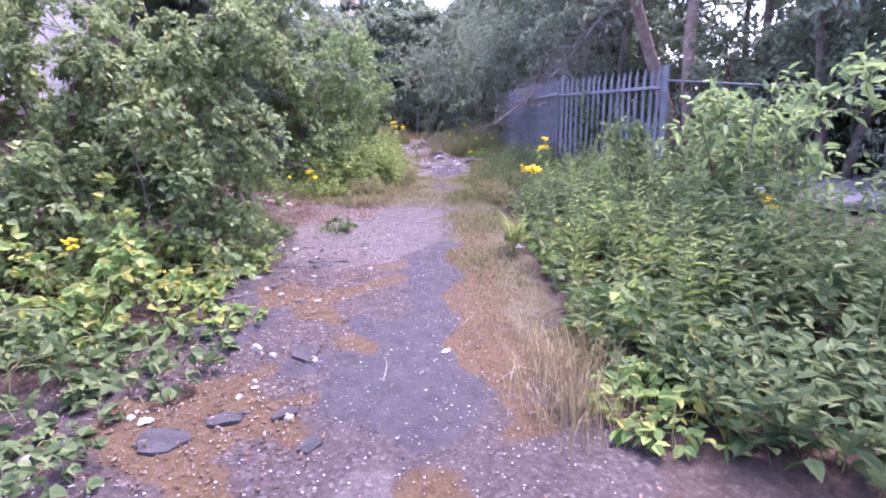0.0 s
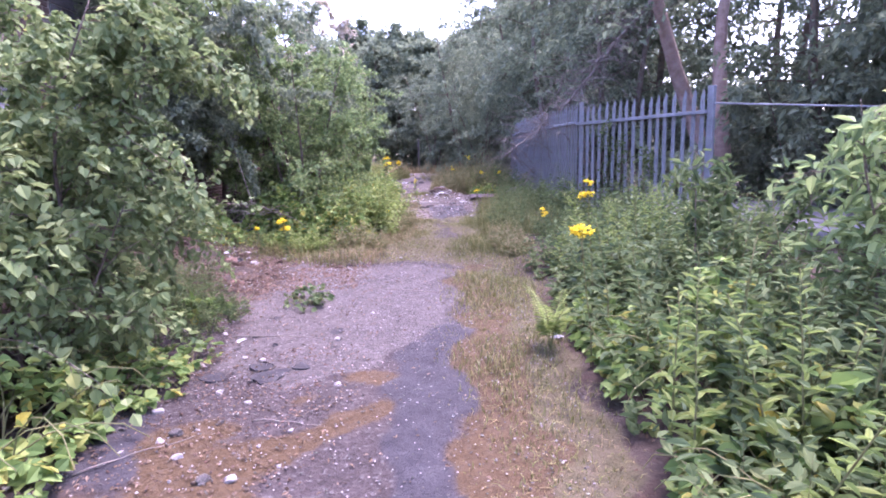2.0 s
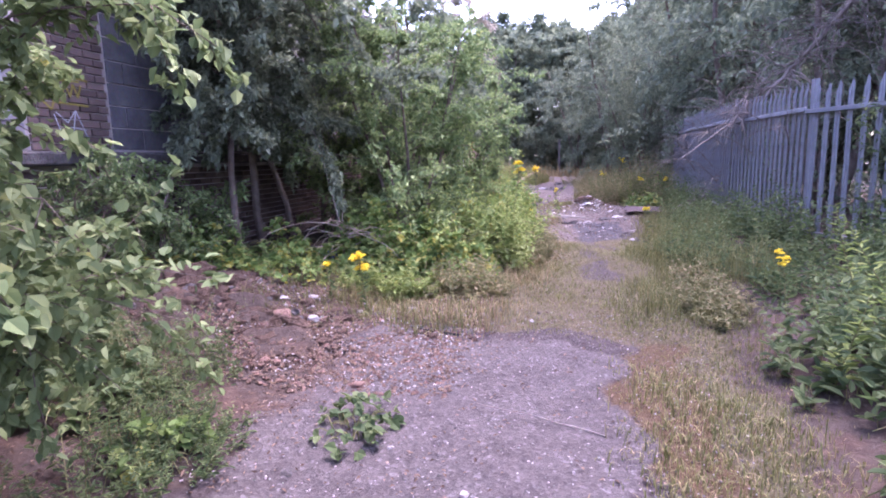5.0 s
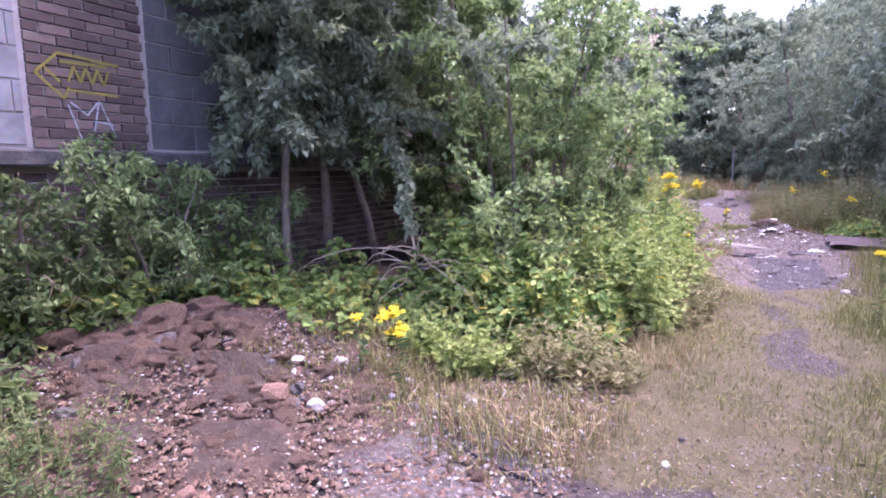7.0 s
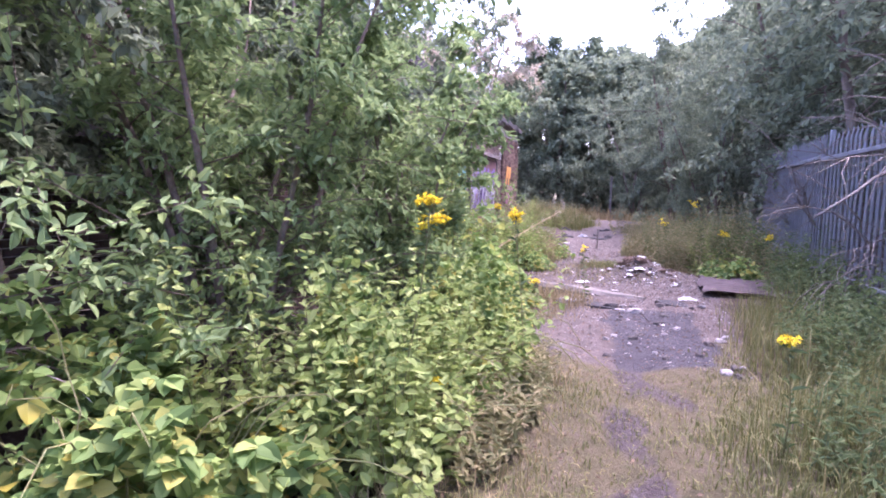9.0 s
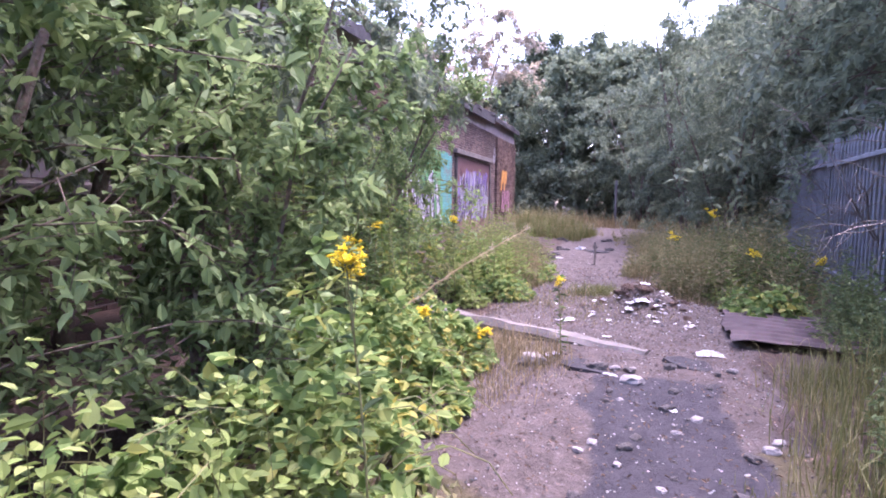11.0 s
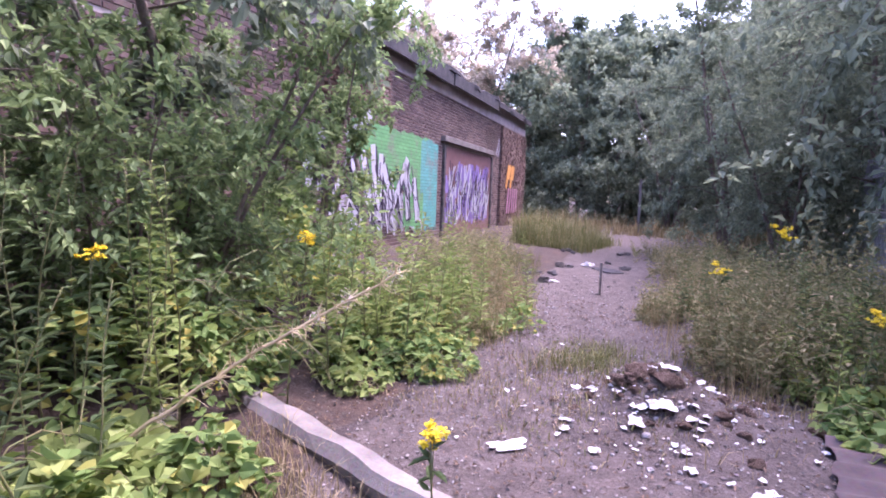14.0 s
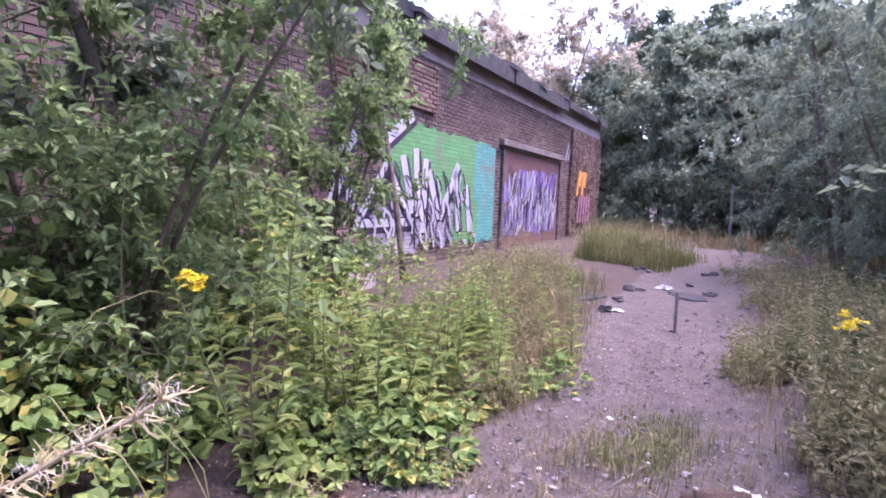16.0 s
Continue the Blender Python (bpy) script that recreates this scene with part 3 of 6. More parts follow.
    return tagged(new("ground", me), "stony waste ground with worn asphalt, orange moss and dry grass", "ground", kind="structure")


def ground_mat():
    m, nt, b = base("waste_ground", 0.95)
    N = nt.nodes

    def attr(k):
        a = N.new("ShaderNodeAttribute")
        a.attribute_name = k
        return a.outputs["Fac"]

    def edged(k, amount=0.5):
        """A mask with a ragged edge."""
        n = noise_node(nt, 22 if amount < 1 else 38, 7, 0.8)
        a = N.new("ShaderNodeMath")
        a.operation = "MULTIPLY_ADD"
        nt.links.new(n.outputs["Fac"], a.inputs[0])
        a.inputs[1].default_value = amount
        nt.links.new(attr(k), a.inputs[2])
        sub = N.new("ShaderNodeMath")
        sub.operation = "SUBTRACT"
        nt.links.new(a.outputs[0], sub.inputs[0])
        sub.inputs[1].default_value = amount / 2
        r = ramp(N, [(0.34, (0, 0, 0)), (0.66, (1, 1, 1))])
        nt.links.new(sub.outputs[0], r.inputs["Fac"])
        return r.outputs["Color"]

    def tone(scale, stops, detail=6):
        n = noise_node(nt, scale, detail, 0.7)
        r = ramp(N, stops)
        nt.links.new(n.outputs["Fac"], r.inputs["Fac"])
        return r.outputs["Color"]

    soil = tone(9, [(0.3, (0.022, 0.016, 0.015)), (0.55, (0.039, 0.029, 0.028)), (0.75, (0.060, 0.049, 0.047))])
    tc = N.new("ShaderNodeTexCoord")
    vor = N.new("ShaderNodeTexVoronoi")
    vor.inputs["Scale"].default_value = 55
    nt.links.new(tc.outputs["Object"], vor.inputs["Vector"])
    sep = N.new("ShaderNodeSeparateColor")
    nt.links.new(vor.outputs["Color"], sep.inputs[0])
    peb = ramp(N, [(0.0, (0.040, 0.033, 0.033)), (0.5, (0.088, 0.073, 0.071)), (0.9, (0.133, 0.115, 0.113)), (1.0, (0.265, 0.252, 0.252))])
    nt.links.new(sep.outputs[0], peb.inputs["Fac"])
    c = mixc(nt, 0.25, soil, peb.outputs["Color"])
    c = mixc(nt, edged("dirt"), c, mixc(nt, 0.2, tone(6, [(0.3, (0.044, 0.033, 0.029)), (0.5, (0.076, 0.060, 0.053)), (0.7, (0.114, 0.092, 0.083))]), peb.outputs["Color"]))
    c = mixc(nt, edged("grass", 1.1), c, tone(7, [(0.3, (0.043, 0.040, 0.018)), (0.5, (0.072, 0.060, 0.032)), (0.72, (0.094, 0.075, 0.055))]))
    c = mixc(nt, edged("earth"), c, mixc(nt, 0.15, tone(11, [(0.3, (0.018, 0.013, 0.009)), (0.5, (0.039, 0.027, 0.020)), (0.7, (0.066, 0.049, 0.039))]), peb.outputs["Color"]))
    c = mixc(nt, edged("moss", 1.3), c, tone(20, [(0.3, (0.042, 0.026, 0.013)), (0.5, (0.068, 0.043, 0.021)), (0.7, (0.08, 0.057, 0.04))]))
    c = mixc(nt, edged("pale"), c, mixc(nt, 0.3, tone(5, [(0.3, (0.034, 0.029, 0.028)), (0.45, (0.059, 0.050, 0.048)), (0.6, (0.077, 0.068, 0.065)), (0.75, (0.097, 0.085, 0.081))]), peb.outputs["Color"]))
    c = mixc(nt, edged("asphalt"), c, tone(8, [(0.3, (0.026, 0.024, 0.028)), (0.6, (0.046, 0.042, 0.048)), (0.8, (0.067, 0.062, 0.066))]))
    rust = ramp(N, [(0.45, (0, 0, 0)), (0.62, (1, 1, 1))])
    nt.links.new(noise_node(nt, 2.3, 6, 0.75).outputs["Fac"], rust.inputs["Fac"])
    blotch = N.new("ShaderNodeMath")
    blotch.operation = "MULTIPLY"
    nt.links.new(rust.outputs["Color"], blotch.inputs[0])
    nt.links.new(edged("earth"), blotch.inputs[1])
    c = mixc(nt, blotch.outputs[0], c, tone(14, [(0.3, (0.032, 0.019, 0.014)), (0.5, (0.066, 0.041, 0.03)), (0.7, (0.105, 0.073, 0.057))]))
    fine = noise_node(nt, 160, 4, 0.7)
    mid = noise_node(nt, 34, 6, 0.8)
    c = mixc(nt, 0.45, c, mid.outputs["Fac"], "OVERLAY")
    c = mixc(nt, 0.35, c, fine.outputs["Fac"], "OVERLAY")
    nt.links.new(c, b.inputs["Base Color"])
    mul = N.new("ShaderNodeMath")
    mul.operation = "ADD"
    nt.links.new(vor.outputs["Distance"], mul.inputs[0])
    rough2 = N.new("ShaderNodeMath")
    rough2.operation = "MULTIPLY_ADD"
    nt.links.new(mid.outputs["Fac"], rough2.inputs[0])
    rough2.inputs[1].default_value = 2.2
    nt.links.new(fine.outputs["Fac"], rough2.inputs[2])
    nt.links.new(rough2.outputs[0], mul.inputs[1])
    bump(nt, b, mul.outputs[0], 0.7, 0.012)
    return m


GROUND = ground_mat()
build_ground()

# ---- old workshop building along the path ----
WA, WB = -4.518, -0.0437
WALL = Matrix.Translation((WA, 0, 0)) @ Matrix.Rotation(math.atan(-WB), 4, "Z")  # local y runs along the wall, local x points to the path
WTOP, Y0, Y1 = 4.55, 2.0, 36.1


def wall_boxes(cells, depth, bevel=0.0):
    """Masonry units proud of the wall: each (y, z, length, height); five faces, chipped a little."""
    v, f = [], []
    for y, z, l, h in cells:
        k, d = len(v), depth * rng.uniform(0.75, 1.2)
        e = 0.004
        v += [(0, y, z), (0, y + l, z), (0, y + l, z + h), (0, y, z + h), (d, y + e, z + e), (d, y + l - e, z + e), (d, y + l - e, z + h - e), (d, y + e, z + h - e)]
        f += [(k + 4, k + 5, k + 6, k + 7), (k, k + 1, k + 5, k + 4), (k + 1, k + 2, k + 6, k + 5), (k + 2, k + 3, k + 7, k + 6), (k + 3, k, k + 4, k + 7)]
    return np.array(v, float), f


def courses(y0, y1, z0, z1, l=0.215, h=0.065, joint=0.010):
    out, z, r = [], z0, 0
    while z + h <= z1 + 1e-6:
        y = y0 - (0.5 * (l + joint) if r % 2 else 0)
        while y < y1:
            a, b = max(y, y0), min(y + l, y1)
            if b - a > 0.05:
                out.append((a, z, b - a, h))
            y += l + joint
        z, r = z + h + joint, r + 1
    return out


def build_wall():
    bm = bmesh.new()
    box(bm, 0.3, Y1 - Y0, WTOP + 0.5, pose(-0.15, (Y0 + Y1) / 2, (WTOP - 0.5) / 2))
    wall = tagged(part("wall_west", bm, MORTAR, None), "long brick workshop wall with painted blocks and graffiti", "wall", kind="structure")
    wall.matrix_basis = WALL
    bm = bmesh.new()
    box(bm, 9.0, 0.3, WTOP + 0.5, pose(-4.8, Y1 - 0.15, (WTOP - 0.5) / 2))
    end = tagged(part("wall_north", bm, MORTAR, None), "brick end wall of the workshop", "wall", kind="structure")
    end.matrix_basis = WALL
    panels = [(2.0, 8.2), (9.15, 15.2)]
    for (a, b), name, mat, label in zip(panels, ("painted_blocks", "grey_blocks"), (WHITEBLOCK, GREYBLOCK), ("white-painted concrete blocks", "darker grey concrete blocks")):
        v, f = wall_boxes(courses(a + 0.02, b - 0.02, 1.62, WTOP - 0.1, 0.44, 0.215, 0.012), 0.012)
        tagged(child(name, mesh_of(name, v, f, mat), wall, label), kind="stuff")
    low = [c for a, b in ((2.0, 15.2),) for c in courses(a, b, 0.0, 1.45)]
    near = [c for c in courses(8.22, 9.13, 1.6, 3.2)] + [c for c in courses(17.2, 18.4, 2.1, 3.2)]
    rest = courses(8.22, 9.13, 3.2, WTOP - 0.1) + courses(15.2, 17.19, 0, WTOP - 0.3) + courses(17.2, 18.4, 0, 2.09) + courses(17.2, 18.4, 3.2, WTOP - 0.3)
    rest += [c for c in courses(18.41, Y1, 0, WTOP - 0.3) if not (26.85 < c[0] + c[2] / 2 < 31.4 and 0.5 < c[1] < 2.95)]
    v, f = wall_boxes(low + rest, 0.014)
    tagged(child("brickwork", mesh_of("brickwork", v, f, BRICKS), wall, "dark red brick courses"), kind="stuff")
    v, f = wall_boxes(courses(32.35, Y1 - 0.02, 0.0, WTOP - 0.57), 0.1)
    tagged(child("end_pilaster", mesh_of("end_pilaster", v, f, REDBRICKS), wall, "orange-red brick pilaster at the corner"), kind="stuff")
    v, f = wall_boxes(courses(20.9, 23.8, 3.12, WTOP - 0.57), 0.07)
    tagged(child("upper_pilaster", mesh_of("upper_pilaster", v, f, REDBRICKS), wall, "pinkish brick pier under the eaves"), kind="stuff")
    # concrete ledge under the block panels
    bm = bmesh.new()
    box(bm, 0.16, 13.2, 0.13, pose(0.06, 8.6, 1.525), 0.02)
    part("ledge", bm, DARKSTONE, wall, "dark weathered concrete ledge")
    bm = bmesh.new()
    box(bm, 0.035, Y1 - 15.3, 0.28, pose(0.02, (Y1 + 15.3) / 2, WTOP - 0.4), 0.01)
    part("band", bm, RENDERED, wall, "pale cement band under the eaves")
    # round vent hole rim
    bm = bmesh.new()
    for i in range(14):
        a = 2 * math.pi * i / 14
        box(bm, 0.03, 0.075, 0.03, pose(0.02, 18.55 + 0.13 * math.cos(a), 2.73 + 0.13 * math.sin(a), math.degrees(a) + 90), 0.004)
    part("vent_rim", bm, CONCRETE, wall)
    # no opening is cut: a dark disc paints the shade inside the vent
    bm = bmesh.new()
    bmesh.ops.create_cone(bm, cap_ends=True, segments=20, radius1=0.115, radius2=0.115, depth=0.02, matrix=pose(0.012, 18.55, 2.73, 0, 90, 0))
    part("vent_shade_disc", bm, SLATE, wall, "dark disc painting the shade of a round vent hole")
    return wall, near


wall, near_bricks = build_wall()


def build_buttress():
    """A broken buttress of red brick with stepped top, standing against the wall."""
    pier = tagged(new("brick_buttress"), "broken stepped buttress of red brick against the workshop wall", "buttress")
    pier.matrix_basis = WALL @ pose(0.03, 20.75, 0.3)
    shared = None
    for k in range(16):
        out, wide = (0.72, 0.66) if k < 9 else (0.72 - 0.1 * (k - 8), 0.66 - 0.04 * (k - 8))
        q = 0.0
        while q + 0.1 < max(out, 0.22):
            for y in np.arange(-wide / 2, wide / 2 - 0.1, 0.225):
                if shared is None:
                    bm = bmesh.new()
                    box(bm, 0.105, 0.215, 0.066, pose(0.0525, 0.1075, 0.033), 0.006)
                    shared = bpy.data.meshes.new("brick")
                    bm.to_mesh(shared)
                    bm.free()
                    shared.materials.append(BRICK)
                child("brick", shared, pier, m=pose(q + 0.004 * math.sin(k * 5 + y * 9), y + (0.11 if k % 2 else 0), 0.078 * k, rz=1.5 * math.sin(k * 3 + q * 20)))
            q += 0.117
    bm = bmesh.new()
    box(bm, 0.7, 0.7, 0.7, pose(0.34, 0.0, 0.33))
    part("core", bm, MORTAR, pier)


build_buttress()


def strokes(name, mat, segs, parent, width, off, label=""):
    """Sprayed strokes: flat bent bars on the wall."""
    bm = bmesh.new()
    for (y0, z0), (y1, z1) in segs:
        l = math.hypot(y1 - y0, z1 - z0)
        a = math.degrees(math.atan2(z1 - z0, y1 - y0))
        box(bm, 0.004, l, width, pose(off, (y0 + y1) / 2, (z0 + z1) / 2, a))
    return part(name, bm, mat, parent, label)


GREEN, TEAL = wall_paint("green_paint", (0.12, 0.34, 0.13)), wall_paint("teal_paint", (0.1, 0.34, 0.3))
WHITEP, BLACKP = paint("white_paint", (0.46, 0.46, 0.5)), paint("dark_paint", (0.04, 0.03, 0.055))
PALEP = wall_paint("pale_violet_paint", (0.33, 0.31, 0.36))
PURPLE, ORANGE, PINK, DOORRED, YPAINT = paint("purple_paint", (0.255, 0.187, 0.425)), paint("orange_paint", (0.637, 0.306, 0.085)), paint("pink_paint", (0.510, 0.255, 0.357)), paint("door_red", (0.187, 0.102, 0.098)), paint("yellow_spray", (0.3, 0.245, 0.06))


def build_graffiti():
    r = random.Random(4)

    def sprayed(name, mat, y0, y1, z0, z1, off, label, rough=0.09):
        """A sprayed field with an uneven outline, as thin as paint."""
        n = 26
        bm = bmesh.new()
        low, high = [], []
        for i in range(n + 1):
            y = y0 + (y1 - y0) * i / n
            low.append(bm.verts.new((off, y, z0 + r.uniform(-rough, rough))))
            high.append(bm.verts.new((off, y, z1 + r.uniform(-rough, rough) * 0.6)))
        for i in range(n):
            bm.faces.new((low[i], low[i + 1], high[i + 1], high[i]))
        part(name, bm, mat, wall, label)
    sprayed("graffiti_ground", GREEN, 22.2, 26.0, 1.55, 2.85, 0.0205, "green sprayed background")
    sprayed("graffiti_edge", TEAL, 25.5, 26.55, 0.75, 2.8, 0.0225, "teal sprayed edge")
    sprayed("graffiti_wash", PALEP, 21.0, 25.4, 0.75, 1.5, 0.0215, "pale violet sprayed wash", 0.16)
    sprayed("graffiti_shade", GREEN, 24.6, 25.7, 0.75, 1.6, 0.0235, "green sprayed patch", 0.12)
    tri = [((21.6, 1.25), (22.3, 2.15)), ((22.3, 2.15), (23.0, 1.25)), ((21.4, 1.2), (23.15, 1.2))]
    limb = [((22.2, 2.45), (23.05, 3.0)), ((22.75, 2.3), (23.1, 1.35)), ((23.15, 2.45), (23.3, 1.3)), ((23.5, 2.3), (23.45, 1.0)), ((23.6, 2.1), (24.05, 1.25)), ((24.05, 1.25), (24.75, 2.3)), ((24.6, 2.2), (24.85, 1.0)), ((25.1, 1.9), (25.35, 0.95)), ((20.9, 1.9), (21.5, 2.5)), ((20.8, 1.2), (21.2, 1.9))]
    strokes("graffiti_shadow", BLACKP, [((p + 0.05, q - 0.04), (t + 0.05, u - 0.04)) for (p, q), (t, u) in tri + limb], wall, 0.25, 0.026, "dark outline of sprayed shapes")
    strokes("graffiti_letters", WHITEP, tri, wall, 0.13, 0.031, "pale triangular sprayed outline")
    strokes("graffiti_limbs", WHITEP, limb, wall, 0.18, 0.0305, "pale angular sprayed shapes")

    def hatch(name, mat, n, y0, y1, z0, z1, width, off, bend):
        """Short curved sprayed hatching."""
        segs = []
        for _ in range(n):
            y, z, k = r.uniform(y0, y1), r.uniform(z0, z1), r.uniform(-0.3, 0.3)
            for j in range(3):
                y2, z2 = y + 0.05 + bend * (j - 1) * k, z - r.uniform(0.09, 0.2)
                segs.append(((y, z), (y2, z2)))
                y, z = y2, z2
        strokes(name, mat, segs, wall, width, off)
    hatch("dark_hatching", BLACKP, 70, 21.0, 25.3, 1.1, 2.2, 0.03, 0.036, 0.5)
    hatch("pale_hatching", WHITEP, 26, 20.9, 25.4, 1.0, 2.1, 0.045, 0.0385, 0.6)
    zig = [(8.5 + 0.045 * q, 2.15 + (0.07 if q % 2 else -0.05)) for q in range(8)]
    segs = list(zip(zig, zig[1:])) + [((8.27, 2.14), (8.44, 2.3)), ((8.44, 2.3), (8.9, 2.27)), ((8.27, 2.14), (8.46, 1.97)), ((8.46, 1.97), (8.5, 2.06)), ((8.48, 2.04), (8.88, 2.03)), ((8.34, 2.18), (8.44, 2.09)), ((8.45, 2.24), (8.8, 2.25))]
    strokes("yellow_spray", YPAINT, segs, wall, 0.02, 0.021, "faded yellow sprayed arrow and scribble")
    segs = [((8.48, 1.93), (8.56, 1.68)), ((8.5, 1.95), (8.62, 1.86)), ((8.62, 1.86), (8.72, 1.98)), ((8.66, 1.72), (8.72, 1.98)), ((8.72, 1.98), (8.84, 1.7)), ((8.66, 1.82), (8.82, 1.8))]
    strokes("white_spray", WHITEP, segs, wall, 0.011, 0.021)
    strokes("orange_tag", ORANGE, [((33.0 + 0.3 * k, 1.9 + 0.3 * (k % 2)), (33.3 + 0.25 * k, 2.7)) for k in range(4)], wall, 0.22, 0.126, "orange sprayed tag")
    strokes("white_tag", WHITEP, [((31.9 + 0.25 * k, 2.95), (32.2 + 0.2 * k, 3.5 - 0.12 * k)) for k in range(5)], wall, 0.07, 0.023)
    strokes("pink_tag", PINK, [((33.2 + 0.35 * k, 1.0), (33.4 + 0.3 * k, 1.9)) for k in range(5)], wall, 0.12, 0.126)


build_graffiti()


def build_door():
    door = tagged(new("door_1"), "boarded workshop doorway covered in purple and white graffiti", "door", kind="structure")
    door.matrix_basis = WALL
    bm = bmesh.new()
    box(bm, 0.05, 4.4, 2.3, pose(0.01, 29.1, 1.65))
    part("board", bm, DOORRED, door)
    bm = bmesh.new()
    box(bm, 0.14, 4.7, 0.14, pose(0.07, 29.1, 2.95), 0.01)
    part("lintel", bm, CONCRETE, door, "pale concrete lintel")
    bm = bmesh.new()
    for y in (26.95, 31.3):
        box(bm, 0.1, 0.12, 2.35, pose(0.03, y, 1.65), 0.01)
    part("frame", bm, DARKSTONE, door)
    r = random.Random(9)
    for name, m, n, w, off in (("purple_strokes", PURPLE, 95, 0.2, 0.040), ("white_strokes", WHITEP, 100, 0.055, 0.046), ("dark_strokes", BLACKP, 70, 0.03, 0.052)):
        segs = []
        for _ in range(n):
            y, z = r.uniform(27.2, 31.0), r.uniform(0.75, 2.0)
            segs.append(((y, z), (y + r.uniform(-0.15, 0.35), min(z + r.uniform(0.2, 0.7), 2.45))))
        strokes(name, m, segs, door, w, off)
    return door


build_door()


def build_roof():
    roof = tagged(new("roof"), "sagging dark sheet roof with broken eaves", "roof", kind="structure")
    roof.matrix_basis = WALL
    n = 60
    v, f = [], []
    ys = np.linspace(15.3, Y1 + 0.25, n)
    for y in ys:
        sag = 0.05 * math.sin(y * 1.9) + 0.03 * math.sin(y * 5.3)
        edge = 0.22 + 0.06 * math.sin(y * 3.1)
        for x, z in ((edge, WTOP + 0.0 + sag), (-5.0, WTOP + 1.4 + sag), (-9.6, WTOP + 0.05)):
            v.append((x, y, z))
            v.append((x, y, z + 0.09))
    for i in range(n - 1):
        a, b = i * 6, (i + 1) * 6
        for q in ((0, 2), (2, 4)):
            f.append((a + q[0] + 1, a + q[1] + 1, b + q[1] + 1, b + q[0] + 1))
            f.append((a + q[0], b + q[0], b + q[1], a + q[1]))
        f.append((a, a + 1, b + 1, b))
        f.append((a + 4, b + 4, b + 5, a + 5))
    f += [(0, 2, 3, 1), (2, 4, 5, 3)]
    e = (n - 1) * 6
    f += [(e, e + 1, e + 3, e + 2), (e + 2, e + 3, e + 5, e + 4)]
    child("sheeting", mesh_of("sheeting", v, f, SLATE), roof)
    bm = bmesh.new()
    box(bm, 0.05, Y1 - 15.2, 0.12, pose(0.14, (Y1 + 15.3) / 2, WTOP - 0.02), 0.01)
    part("fascia", bm, RENDERED, roof, "pale peeling fascia board")


build_roof()


def build_eaves_board():
    """The thick dark board under the sheeting, sagging and broken off in places."""
    board = tagged(new("eaves_board"), "thick dark rotten eaves board under the roof sheeting", "eaves board", kind="structure")
    board.matrix_basis = WALL
    for y0, y1, h, drop in ((15.4, 19.0, 0.26, 0.02), (19.1, 22.6, 0.24, -0.02), (22.7, 26.9, 0.36, 0.0), (27.0, 31.2, 0.3, 0.03), (31.3, 36.2, 0.18, 0.0)):
        bm = bmesh.new()
        box(bm, 0.04, y1 - y0, h, pose(0.225, (y0 + y1) / 2, WTOP - h / 2 - drop + 0.06, math.degrees(0.004 * math.sin(y0)), 0, 0), 0.006)
        part("plank", bm, SLATE, board)


build_eaves_board()

# ---- palisade fence ----
POSTS = [(3.71, 9.68), (2.50, 12.18), (2.28, 14.9), (2.25, 17.65), (2.4, 20.4), (2.6, 23.1), (2.85, 25.8)]


def pale_mesh(h):
    """One W-section pale with a split, pointed top."""
    w, d, prof = 0.07, 0.018, (-0.5, -0.28, 0.0, 0.28, 0.5)
    dep, tip = (0, 1, 0.45, 1, 0), (-0.13, -0.05, 0.0, -0.05, -0.13)
    v, f = [], []
    for k in range(5):
        for th in (0, 0.004):
            v.append((prof[k] * w, -dep[k] * d - th, 0.05))
            v.append((prof[k] * w, -dep[k] * d - th, h + tip[k]))
    for k in range(4):
        a, b = k * 4, k * 4 + 4
        f += [(a + 2, b + 2, b + 3, a + 3), (a, a + 1, b + 1, b), (a + 1, a + 3, b + 3, b + 1), (a, b, b + 2, a + 2)]
    f += [(0, 2, 3, 1), (16, 17, 19, 18)]
    return mesh_of("pale", v, f, STEEL)


def build_fence():
    pm = pale_mesh(2.05)
    bm = bmesh.new()
    box(bm, 0.10, 0.055, 2.15, pose(0, 0.05, 1.0), 0.004)
    post_me = bpy.data.meshes.new("post")
    bm.to_mesh(post_me)
    bm.free()
    post_me.materials.append(STEEL)
    for (x0, y0), (x1, y1) in zip(POSTS, POSTS[1:]):
        length, a = math.hypot(x1 - x0, y1 - y0), math.degrees(math.atan2(y1 - y0, x1 - x0))
        z = 0.05 + SLOPE * y0
        bay = tagged(new("palisade_fence"), "galvanised steel palisade fence bay with split pointed pales", "fence", "fence bays")
        bay.matrix_basis = pose(x0, y0, z, rz=a + 180)
        for q in (0.0, -length):
            if q == 0.0 or (x1, y1) == POSTS[-1]:
                child("post", post_me, bay, m=pose(q, 0, 0))
        n = 17
        for i in range(n):
            child("pale", pm, bay, m=pose(-length * (i + 0.6) / (n + 0.2), -0.012, 0.01 * math.sin(i * 7), rz=180, ry=0.6 * math.sin(i * 5.0)))
        for zz in (0.24, 1.72):
            bm = bmesh.new()
            box(bm, length, 0.045, 0.05, pose(-length / 2, -0.04, zz), 0.004)
            part("rail", bm, STEEL, bay)


build_fence()

# ---- trees and bushes ----
def scatter_copies(src, spots):
    for x, y, k, turn in spots:
        c = copy_thing(src, pose(x, y, float(gz(x, y)) - 0.05, rz=turn))
        c.scale = (k, k, k * 1.03)


